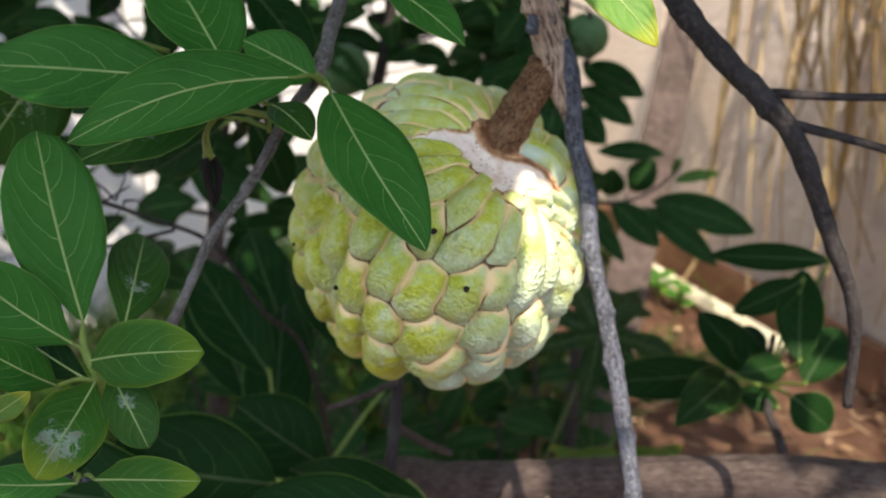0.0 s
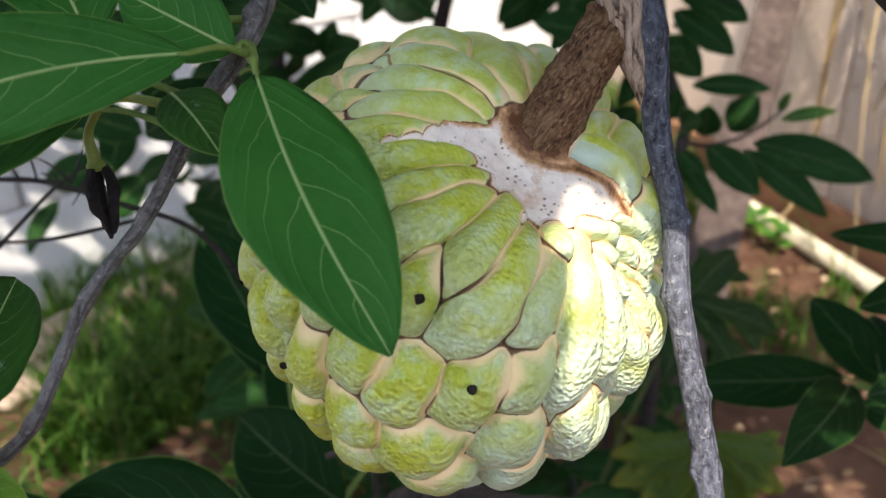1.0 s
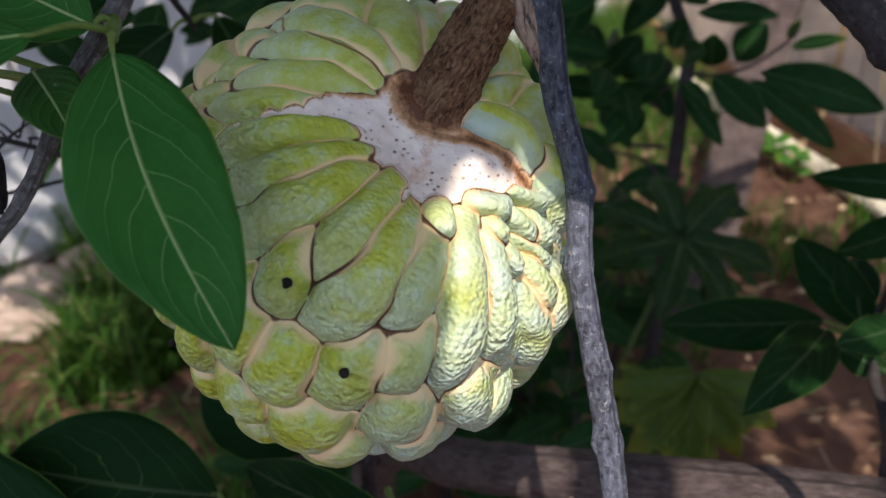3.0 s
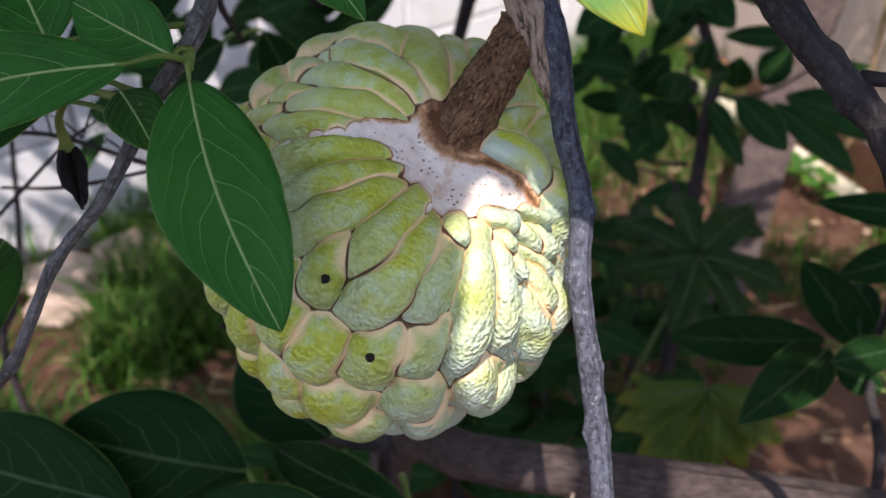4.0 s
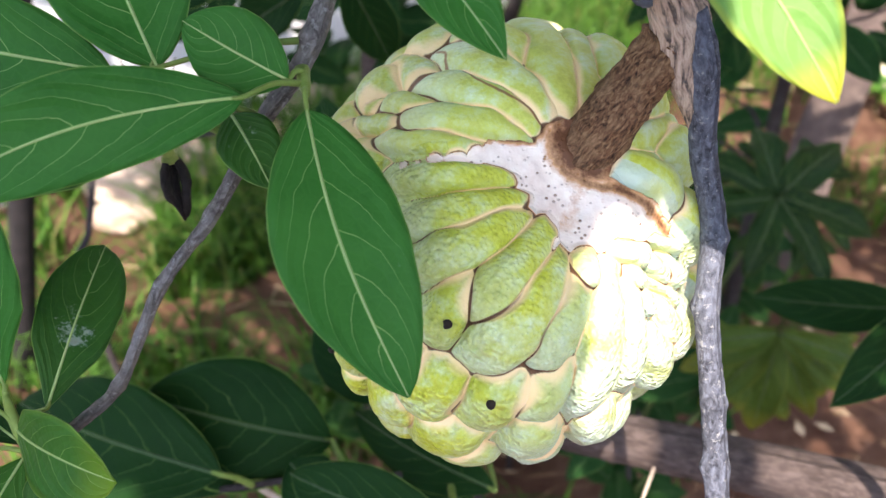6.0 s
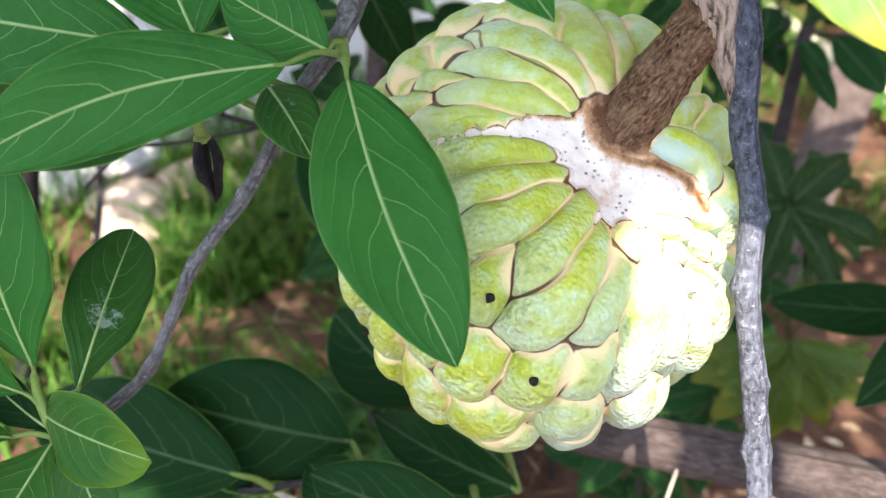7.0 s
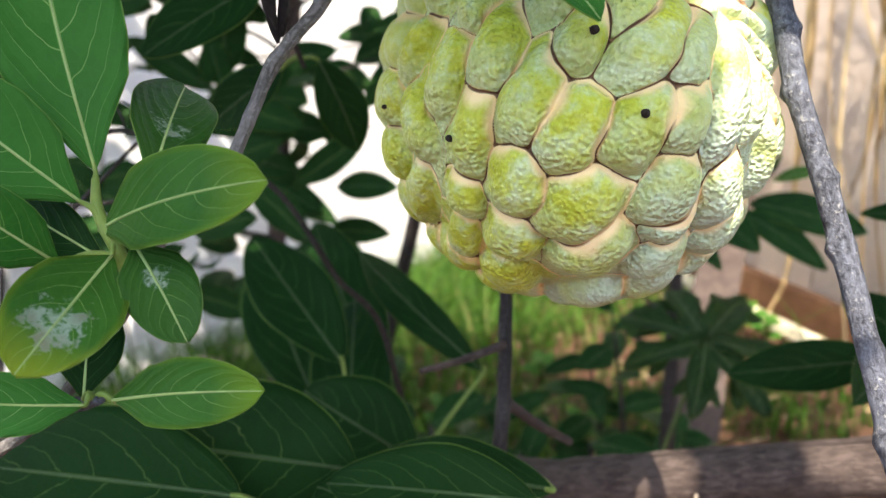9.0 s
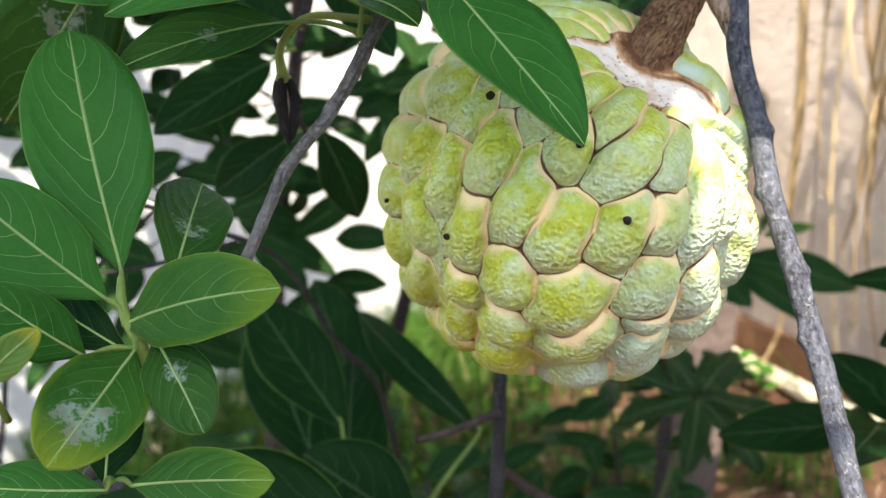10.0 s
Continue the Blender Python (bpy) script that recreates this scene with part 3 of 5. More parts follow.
def build_fruit():
    fruit = thing("sugar_apple", "ripe pale green sugar apple with cream-edged scales on a corky stalk", "fruit")
    specs = SCALES_BACK + SCALES_LONG + SCALES_SIDE + SCALES_MID + SCALES_LOW
    flesh = np.array([direction(p, a) for p, a, r in FLESHES])
    flesh_r = np.array([radians(r) for p, a, r in FLESHES])
    # the rest of the body: an even spiral wherever no scale stands yet
    for i in range(170):
        z = 1 - 2 * (i + 0.5) / 170
        a = i * 2.399963
        d = AXIS * z + (E1 * math.cos(a) + E2 * math.sin(a)) * math.sqrt(1 - z * z)
        p, q = math.degrees(math.acos(z)), math.degrees(a) % 360
        if p < 16 or (p < 62 and q > 165) or min(scale_field(d[None], s)[0][0] for s in specs) < 1.45 or (np.arccos(np.clip(flesh @ d, -1, 1)) - flesh_r).min() < 0.10:
            continue
        long = 9 if p > 60 else 12
        specs = specs + [(max(p - long, 2), q, min(p + long, 178), q, 8.5)]
    ns = len(specs)
    th = np.concatenate([np.linspace(0.03, 0.90, 200), np.linspace(0.905, 2.2, 240), np.linspace(2.22, math.pi - 0.01, 36)])
    ph = np.concatenate([np.linspace(radians(168), radians(356), 540, endpoint=False), np.linspace(radians(-4), radians(168), 220, endpoint=False)])
    rows, cols = len(th), len(ph)
    TH, PH = np.meshgrid(th, ph, indexing="ij")
    D = (np.cos(TH)[..., None] * AXIS + np.sin(TH)[..., None] * (np.cos(PH)[..., None] * E1 + np.sin(PH)[..., None] * E2)).reshape(-1, 3)
    # a slow wobble of the borders
    wob = np.array([(noise.noise(Vector(q * 8)), noise.noise(Vector(q * 8 + 7)), noise.noise(Vector(q * 8 + 13))) for q in D])
    fine = np.array([noise.noise(Vector(q * 24)) for q in D])
    Q = D + 0.020 * wob + 0.0025 * fine[:, None]
    Q /= np.linalg.norm(Q, axis=1)[:, None]
    pol = np.arccos(np.clip(Q @ AXIS, -1, 1))
    lift = np.empty((len(Q), ns + 1), np.float32)
    along = np.empty((len(Q), ns), np.float32)
    for k, s in enumerate(specs):
        rho, x = scale_field(Q, s)
        tall = 0.0032 * (s[4] / 5.6) ** 0.5 * (0.62 if s in SCALES_BACK else 1.0)
        # domes whose free tips lap over the next scale's neck
        lift[:, k] = tall * (1 - rho ** 3.0) + 0.0011 * np.clip(x, -1.4, 1.4)
        along[:, k] = x
    rho_f = (np.arccos(np.clip(Q @ flesh.T, -1, 1)) / flesh_r).min(axis=1)
    lift[:, ns] = 0.0007 * (1 - rho_f ** 4)
    order = np.argpartition(-lift, 3, axis=1)[:, :3]
    trio = np.take_along_axis(lift, order, axis=1)
    rank = np.argsort(-trio, axis=1)
    order, trio = np.take_along_axis(order, rank, axis=1), np.take_along_axis(trio, rank, axis=1)
    own, gap = order[:, 0], np.clip(trio[:, 0] - trio[:, 1], 0, 0.02)
    third = np.clip(trio[:, 0] - trio[:, 2], 0, 0.02)
    is_flesh = own == ns
    here = np.arange(len(Q))
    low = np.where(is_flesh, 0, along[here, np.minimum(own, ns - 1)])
    other = np.where(order[:, 1] == ns, 0, along[here, np.minimum(order[:, 1], ns - 1)])
    small = np.array([noise.noise(Vector(q * 48)) for q in D])
    inner = np.clip(gap / 0.003, 0, 1)
    back = np.cos(np.arctan2(Q @ E2, Q @ E1) - radians(110)) > -0.15
    rear = np.cos(np.arctan2(Q @ E2, Q @ E1) - radians(96)) > -0.44
    wart = np.interp(pol, (0.4, 1.1), (0.45, 1.0)) * np.where(back | (rear & (pol < 0.62)), 0.3, 1.0) * (0.6 + 0.4 * np.clip(low + 0.4, 0, 1))
    top = np.clip(trio[:, 0], -0.0012, 0.02)
    height = top - 0.0029 - 0.00022 * np.exp(-gap / 0.0005)
    height += 0.00016 * small * inner * wart
    height = np.where(is_flesh, -0.0030 - 0.0010 * np.clip(gap / 0.0015, 0, 1) + 0.0005 * wob[:, 0] + 0.0002 * fine, height)
    near_flesh = np.clip(trio[:, 0] - lift[:, ns], 0, 1)
    base = body_radius(D)
    # cream necks above and beside, a dark seam under the lower edge
    width = np.interp(low, (-1.0, -0.2, 0.6), (0.0056, 0.0036, 0.0007)) * np.interp(pol, (0.55, 1.0, 1.4, 1.8), (0.38, 1.0, 1.0, 0.75)) * np.clip(0.8 + 1.1 * wob[:, 2], 0.3, 1.5)
    rim = np.exp(-((gap / width) ** 2))
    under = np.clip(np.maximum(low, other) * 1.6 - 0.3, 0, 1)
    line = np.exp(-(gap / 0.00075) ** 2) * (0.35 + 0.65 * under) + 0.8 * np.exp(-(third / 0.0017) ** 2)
    scar = np.exp(-(near_flesh / np.where(rear, 0.0008, 0.0004)) ** 2)
    stalk_foot = np.array((0.0180, 0.2545, 0.6940)) - CENTRE
    stalk_foot /= np.linalg.norm(stalk_foot)
    def trace(points, wide):
        near = np.full(len(Q), 9.0)
        for q0, q1 in zip(points, points[1:]):
            for t in np.linspace(0, 1, 14):
                near = np.minimum(near, np.linalg.norm(Q - (direction(*q0) * (1 - t) + direction(*q1) * t), axis=1))
        return np.exp(-(near / wide) ** 2)

    scar = np.maximum(scar, 1.3 * trace([(51.8, 160.7), (47, 163.2), (41.7, 171.4), (37.6, 172), (32.4, 176), (25.7, 180.7), (19, 181), (13.6, 187.8)], 0.010))
    streak = trace([(12.8, 284), (19.1, 278.8), (24.7, 274.9)], 0.050)
    band = trace([(8, 222), (9.5, 250), (10, 289), (11, 314), (12.1, 329), (19.2, 341), (33.8, 349.5)], 0.034)
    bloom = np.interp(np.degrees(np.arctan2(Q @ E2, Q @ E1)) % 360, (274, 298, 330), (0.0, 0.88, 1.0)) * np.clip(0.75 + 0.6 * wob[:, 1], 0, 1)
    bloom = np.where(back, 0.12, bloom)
    V = CENTRE + D * (base + height)[:, None]
    cork = np.exp(-(np.clip(np.arccos(np.clip(D @ stalk_foot, -1, 1)) - 0.13, 0, 1) / 0.085) ** 2)
    ring = np.where(is_flesh, np.maximum(0.95 * np.exp(-gap / np.where(rear, 0.0012, 0.0003)), np.maximum(cork, np.maximum(0.34 * streak, 0.85 * band))), rim)
    ii, jj = np.meshgrid(np.arange(rows - 1), np.arange(cols), indexing="ij")
    a = (ii * cols + jj).ravel()
    b = (ii * cols + (jj + 1) % cols).ravel()
    quads = np.stack([a, a + cols, b + cols, b], axis=1)
    fcell = own[quads[:, 0]]
    for cell in range(ns + 1):
        q = quads[fcell == cell]
        if not len(q):
            continue
        ids, inv = np.unique(q, return_inverse=True)
        inv = inv.reshape(q.shape)
        name = "scale" if cell < ns else "flesh"
        ob = link_mesh(name, V[ids], inv.tolist(), SKIN if cell < ns else FLESH, fruit, "" if cell < ns else "bare whitish flesh round the stalk, browned at its edge")
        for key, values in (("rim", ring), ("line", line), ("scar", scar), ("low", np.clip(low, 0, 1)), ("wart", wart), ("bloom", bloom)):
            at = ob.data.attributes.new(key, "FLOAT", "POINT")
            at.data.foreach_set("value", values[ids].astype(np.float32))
    # dark insect holes
    for polar, around, size in ((51.6, 258.2, 0.0009), (60, 275.7, 0.0009), (84.7, 244.4, 0.0008), (54.9, 229.9, 0.0010), (100.1, 215.9, 0.0006)):
        d = direction(polar, around)
        r = float(body_radius(d)) + 0.0008
        bm = bmesh.new()
        bmesh.ops.create_icosphere(bm, subdivisions=2, radius=size, matrix=Matrix.Translation(CENTRE + d * r))
        for v in bm.verts:
            v.co += Vector((noise.noise(v.co * 900), noise.noise(v.co * 900 + Vector((3, 3, 3))), 0)) * size * 0.4
        part("insect_hole", bm, HOLE, fruit, "dark insect hole", smooth=True)
    # corky stalk up to the branch
    tube("stalk", [(0.0095, 0.2630, 0.6770), (0.0165, 0.2575, 0.6890), (0.0208, 0.2563, 0.6975), (0.0262, 0.2585, 0.7062), (0.0312, 0.2610, 0.7128), (0.0335, 0.2622, 0.7155)],
         [0.0085, 0.0074, 0.0061, 0.0054, 0.0058, 0.0046], BARK_STALK, fruit, "brown corky fruit stalk", seg=48, steps=22, rough=0.04, knobs=((4.0, 0.22, 1.0), (2.6, 0.10, 4.0)), ridge=(0.11, 5.0, 330.0))
    return fruit


build_fruit()


# ---- the fruiting branch and its thin grey twig ----
branch = thing("fruiting_branch", "tan woody branch with a thin grey twig beside the fruit", "branch")
tube("limb", [(0.012, 0.262, 0.860), (0.020, 0.254, 0.780), (0.0250, 0.2535, 0.7420), (0.0293, 0.2560, 0.7294), (0.0330, 0.2590, 0.7183), (0.0360, 0.2592, 0.7080), (0.0380, 0.2588, 0.7020), (0.0398, 0.2586, 0.6955)],
     [0.0056, 0.0050, 0.0042, 0.0049, 0.0056, 0.0043, 0.0032, 0.0018], BARK_TAN, branch, "tan bark with fine ridges", seg=44, steps=20, rough=0.04, ridge=(0.07, 6.0, 160.0), knobs=((2.6, 0.25, 2.5),))
tube("twig", [(0.0355, 0.2560, 0.7225), (0.0383, 0.2560, 0.7120), (0.0405, 0.2585, 0.6930), (0.0452, 0.2565, 0.6750), (0.0458, 0.2475, 0.6610), (0.0492, 0.2390, 0.6440), (0.0522, 0.2320, 0.6290), (0.0548, 0.2225, 0.6110), (0.0572, 0.2130, 0.5930), (0.0600, 0.2010, 0.5700)],
     [0.0016, 0.0027, 0.0028, 0.0027, 0.0026, 0.0026, 0.0027, 0.0025, 0.0024, 0.0022], BARK_GREY, branch, "ash-grey twig with small pale knobs", seg=26, steps=18, rough=0.06, ridge=(0.05, 3.0, 260.0),
     knobs=((4.0, 0.55, 3.3), (3.1, 0.4, 0.4), (6.0, 0.5, 3.4), (5.1, 0.35, 0.3), (8.0, 0.5, 2.0), (7.1, 0.3, 5.0)))
bm = bmesh.new()
bmesh.ops.create_icosphere(bm, subdivisions=3, radius=0.0019, matrix=Matrix.Translation((0.0258, 0.2512, 0.7268)) @ Matrix.Diagonal((1.0, 1.0, 1.5, 1)))
for v in bm.verts:
    v.co += v.normal * (0.0011 * noise.noise(v.co * 420) + 0.0005 * noise.noise(v.co * 1100))
part("leaf_scar", bm, BARK_GREY, branch, "grey knobbly leaf scar", smooth=True)
leaf(branch, (0.0307, 0.2362, 0.7488), (0.0533, 0.2161, 0.7250), 0.0158, (-0.06, -0.80, 0.60), LEAF_LIME, node=(0.0238, 0.2520, 0.7560), bend=0.05, label="yellow-green leaf with a yellow tip and white droppings")
leaf(branch, (-0.0160, 0.2446, 0.7382), (0.0057, 0.2255, 0.7240), 0.0125, (0.24, -0.80, 0.50), LEAF, node=(0.0100, 0.2600, 0.7800), bend=0.05)


# ---- leafy twigs ----
twig_a = thing("leafy_twig", "grey-brown twig with broad green leaves and a dried bud", "twig", "leafy twigs beside the fruit")
tube("stem", [(-0.0260, 0.2760, 0.7600), (-0.0304, 0.2643, 0.7344), (-0.0322, 0.2513, 0.7260), (-0.0345, 0.2400, 0.7155), (-0.0438, 0.2339, 0.7029), (-0.0543, 0.2284, 0.6851), (-0.0632, 0.2180, 0.6735), (-0.0731, 0.2084, 0.6529), (-0.0826, 0.2011, 0.6444), (-0.0890, 0.1960, 0.6330), (-0.1061, 0.1947, 0.6132), (-0.1242, 0.1963, 0.6005)],
     [0.0024, 0.0022, 0.0021, 0.0020, 0.0016, 0.0014, 0.0013, 0.0013, 0.0013, 0.0012, 0.0012, 0.0012], BARK_TWIG, twig_a, "rough grey-brown bark", seg=22, steps=20, rough=0.14, ridge=(0.12, 3.0, 260.0),
     knobs=((2.8, 0.5, 1.0), (5.0, 0.3, 2.0), (6.0, 0.45, 3.0), (7.0, 0.5, 0.5), (4.4, 0.3, 4.0)))
FORK = (-0.0345, 0.2375, 0.7140)
tube("spur", [FORK, (-0.0325, 0.2330, 0.7135), (-0.0310, 0.2300, 0.7128)], [0.0014, 0.0012, 0.0007], PETIOLE, twig_a, "green budding spur", seg=10, steps=5, rough=0.2)
LEAVES_A = [
    ((-0.0298, 0.2265, 0.7116), (-0.0040, 0.1929, 0.6794), 0.0224, (0.31, -0.74, 0.60), (-0.0318, 0.2315, 0.7132), LEAF),
    ((-0.0378, 0.2200, 0.7168), (-0.0885, 0.1968, 0.7050), 0.0180, (0.57, -0.68, 0.46), (-0.0325, 0.2330, 0.7135), LEAF),
    ((-0.0345, 0.2309, 0.7149), (-0.0530, 0.2310, 0.7249), 0.0150, (0.44, -0.80, 0.40), (-0.0335, 0.2360, 0.7140), LEAF),
    ((-0.0570, 0.2260, 0.7180), (-0.0759, 0.2458, 0.7425), 0.0255, (0.54, -0.78, 0.31), (-0.0345, 0.2420, 0.7180), LEAF),
    ((-0.0463, 0.2294, 0.7080), (-0.0339, 0.2163, 0.7014), 0.0112, (0.43, -0.76, 0.49), (-0.0480, 0.2315, 0.7000), LEAF_SPOTTED),
    ((-0.0690, 0.2290, 0.7150), (-0.1290, 0.2377, 0.7174), 0.0235, (0.64, -0.68, 0.35), (-0.0438, 0.2350, 0.7050), LEAF),
    ((-0.1120, 0.2600, 0.7250), (-0.1520, 0.2690, 0.6820), 0.0300, (0.50, -0.80, 0.30), (-0.0785, 0.2480, 0.7200), LEAF_SPOTTED),
    ((-0.0645, 0.2337, 0.7038), (-0.0956, 0.2156, 0.6954), 0.0190, (0.25, -0.50, 0.83), (-0.0480, 0.2320, 0.7010), LEAF_SPOTTED),
]
for b, t, w, f, node, m in LEAVES_A:
    leaf(twig_a, b, t, w, f, m, node=node, blunt=0.70, sway={0.7116: -0.04, 0.7168: -0.06}.get(b[2], 0.012))
# the dried flower bud on its green stalk
bud = thing("dried_bud", "withered black flower bud on a yellow-green stalk", "flower bud")
tube("bud_stalk", [(-0.0455, 0.2345, 0.7035), (-0.0600, 0.2370, 0.7050), (-0.0668, 0.2374, 0.6990), (-0.0670, 0.2374, 0.6915)], [0.0010, 0.0008, 0.0008, 0.0014], BUD_GREEN, bud, seg=10, steps=6, rough=0.08)
bm = bmesh.new()
bmesh.ops.create_uvsphere(bm, u_segments=14, v_segments=8, radius=0.0019, matrix=Matrix.Translation((-0.0670, 0.2374, 0.6918)) @ Matrix.Diagonal((1.0, 1.0, 0.62, 1)))
for v in bm.verts:
    v.co += Vector((1, 1, 0.4)) * 0.0003 * noise.noise(v.co * 900)
part("calyx", bm, BUD_GREEN, bud, "yellow-green swollen calyx", smooth=True)
for turn, lean, long in ((0.3, 1.0, 0.0135), (2.4, 0.8, 0.0148), (4.5, 1.15, 0.0120)):
    c, s = math.cos(turn) * 0.0018, math.sin(turn) * 0.0018
    tube("petal", [(-0.0670 + c * 0.7, 0.2374 + s * 0.7, 0.6915), (-0.0668 + c * 1.25 * lean, 0.2372 + s * 1.25 * lean, 0.6880), (-0.0668 + c * 1.05 * lean, 0.2370 + s * 1.05 * lean, 0.6845), (-0.0664 + c * 0.55, 0.2366 + s * 0.55, 0.6915 - 0.82 * long), (-0.0662 + c * 0.35, 0.2363 + s * 0.35, 0.6915 - long)],
         [0.0013, 0.0018, 0.0017, 0.0013, 0.0004], BUD_BLACK, bud, seg=10, steps=7, rough=0.45, flat=0.65)

twig_b = thing("leafy_twig", "side shoot with a rosette of glossy young green leaves", "twig", "leafy twigs beside the fruit")
tube("stem", [(-0.0885, 0.1985, 0.6340), (-0.0890, 0.1955, 0.6430), (-0.0930, 0.1985, 0.6500), (-0.0930, 0.1995, 0.6560)], [0.0014, 0.0013, 0.0012, 0.0007], PETIOLE, twig_b, seg=10, steps=6, rough=0.12)
tube("stem", [(-0.1061, 0.1947, 0.6132), (-0.0970, 0.1900, 0.6165), (-0.0925, 0.1870, 0.6185)], [0.0015, 0.0014, 0.0009], BARK_GREY, twig_b, seg=10, steps=6, rough=0.12)
HUB, HUB2 = (-0.0915, 0.1975, 0.6470), (-0.0940, 0.1878, 0.6182)
LEAVES_B = [
    ((-0.0931, 0.1980, 0.6467), (-0.0572, 0.1823, 0.6578), 0.0168, (0.34, -0.80, 0.50), HUB, LEAF_YOUNG),
    ((-0.0930, 0.2000, 0.6571), (-0.1050, 0.2165, 0.7035), 0.0235, (0.43, -0.90, 0.09), (-0.0930, 0.1990, 0.6520), LEAF),
    ((-0.0820, 0.1975, 0.6555), (-0.0871, 0.2343, 0.6687), 0.0165, (0.53, -0.67, 0.52), (-0.0905, 0.1975, 0.6480), LEAF_SPOTTED),
    ((-0.0860, 0.1954, 0.6449), (-0.0736, 0.1827, 0.6307), 0.0128, (0.36, -0.87, 0.35), (-0.0890, 0.1958, 0.6440), LEAF_SPOTTED),
    ((-0.0895, 0.1938, 0.6430), (-0.0948, 0.1674, 0.6322), 0.0176, (0.42, -0.60, 0.60), (-0.0893, 0.1955, 0.6440), LEAF_SPLASH),
    ((-0.0902, 0.1867, 0.6184), (-0.0607, 0.1797, 0.6229), 0.0120, (0.33, -0.83, 0.45), HUB2, LEAF_YOUNG),
    ((-0.0955, 0.1977, 0.6521), (-0.1170, 0.1916, 0.6759), 0.0180, (0.48, -0.86, 0.18), HUB, LEAF),
    ((-0.0929, 0.1983, 0.6408), (-0.1151, 0.2066, 0.6518), 0.0105, (0.45, -0.85, 0.27), (-0.0890, 0.1965, 0.6420), LEAF_SHADED),
    ((-0.0999, 0.1949, 0.6414), (-0.1114, 0.1828, 0.6590), 0.0120, (0.49, -0.83, 0.26), (-0.0893, 0.1955, 0.6425), LEAF),
    ((-0.0947, 0.1856, 0.6181), (-0.1157, 0.1795, 0.6223), 0.0110, (0.49, -0.79, 0.38), HUB2, LEAF),
    ((-0.0960, 0.1877, 0.6182), (-0.0966, 0.1986, 0.6334), 0.0125, (0.43, -0.84, 0.35), HUB2, LEAF_SHADED),
    ((-0.1053, 0.1699, 0.6461), (-0.0902, 0.1632, 0.6575), 0.0060, (0.51, -0.81, 0.29), (-0.1080, 0.1800, 0.6350), LEAF_LIME),
]
for b, t, w, f, node, m in LEAVES_B:
    leaf(twig_b, b, t, w, f, m, node=node, blunt=0.52, peak=1.16, neck=0.45)

twig_c = thing("leafy_twig", "dim hanging twig behind the fruit, shade put into its leaf colour", "twig", "leafy twigs beside the fruit")
tube("stem", [(-0.0300, 0.3000, 0.9000), (-0.0600, 0.3600, 0.8000), (-0.0900, 0.3950, 0.7250), (-0.1050, 0.4100, 0.6850), (-0.1030, 0.4250, 0.6600)], [0.0040, 0.0030, 0.0022, 0.0018, 0.0010], BARK_DARK, twig_c, seg=10, steps=8, rough=0.1)
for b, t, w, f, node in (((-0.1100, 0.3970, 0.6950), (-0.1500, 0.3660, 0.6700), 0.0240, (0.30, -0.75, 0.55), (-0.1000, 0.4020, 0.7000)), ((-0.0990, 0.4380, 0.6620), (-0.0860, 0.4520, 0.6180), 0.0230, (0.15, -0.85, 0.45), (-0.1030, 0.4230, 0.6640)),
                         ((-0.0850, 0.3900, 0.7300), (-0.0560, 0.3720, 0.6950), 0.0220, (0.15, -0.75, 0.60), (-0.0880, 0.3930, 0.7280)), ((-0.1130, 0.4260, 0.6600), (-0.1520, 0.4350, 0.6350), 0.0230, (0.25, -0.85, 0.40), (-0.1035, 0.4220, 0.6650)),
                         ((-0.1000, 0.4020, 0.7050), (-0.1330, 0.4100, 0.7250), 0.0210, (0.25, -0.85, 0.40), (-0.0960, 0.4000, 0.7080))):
    leaf(twig_c, b, t, w, f, LEAF_SHADED, node=node, rib=0.0005, rib_material=RIB_SHADED, blunt=0.72)

# ---- thin dark stem below the fruit with its large shaded leaves ----
lower = thing("lower_shoot", "thin dark upright shoot with large shaded leaves below the fruit", "shoot")
tube("stem", [(-0.0160, 0.3620, 0.6300), (-0.0191, 0.3400, 0.5832), (-0.0211, 0.3236, 0.5495), (-0.0234, 0.3168, 0.5239), (-0.0200, 0.3300, 0.4500), (0.0, 0.36, 0.25), (0.01, 0.38, -0.02)], [0.0022, 0.0024, 0.0026, 0.0026, 0.0030, 0.0040, 0.0050], BARK_DARK, lower, seg=12, steps=8, rough=0.1)
tube("side_twig", [(-0.0205, 0.3300, 0.5680), (-0.0330, 0.3160, 0.5690), (-0.0473, 0.3018, 0.5711)], [0.0016, 0.0014, 0.0010], BARK_LOG, lower, seg=9, steps=6, rough=0.12)
tube("side_twig", [(-0.0211, 0.3236, 0.5495), (-0.0080, 0.3360, 0.5330), (0.0035, 0.3459, 0.5210)], [0.0020, 0.0018, 0.0016], BARK_LOG, lower, seg=9, steps=6, rough=0.12)
tube("runner", [(-0.0211, 0.3236, 0.5300), (-0.05, 0.335, 0.520), (-0.09, 0.40, 0.460), (-0.10, 0.48, 0.445)], [0.0020, 0.0018, 0.0016, 0.0014], BARK_DARK, lower, seg=9, steps=6, rough=0.1)
tube("runner", [(-0.0234, 0.3168, 0.5239), (-0.045, 0.290, 0.5300), (-0.0700, 0.2800, 0.5360), (-0.1000, 0.2650, 0.5400)], [0.0018, 0.0016, 0.0014, 0.0012], BARK_DARK, lower, seg=9, steps=6, rough=0.1)
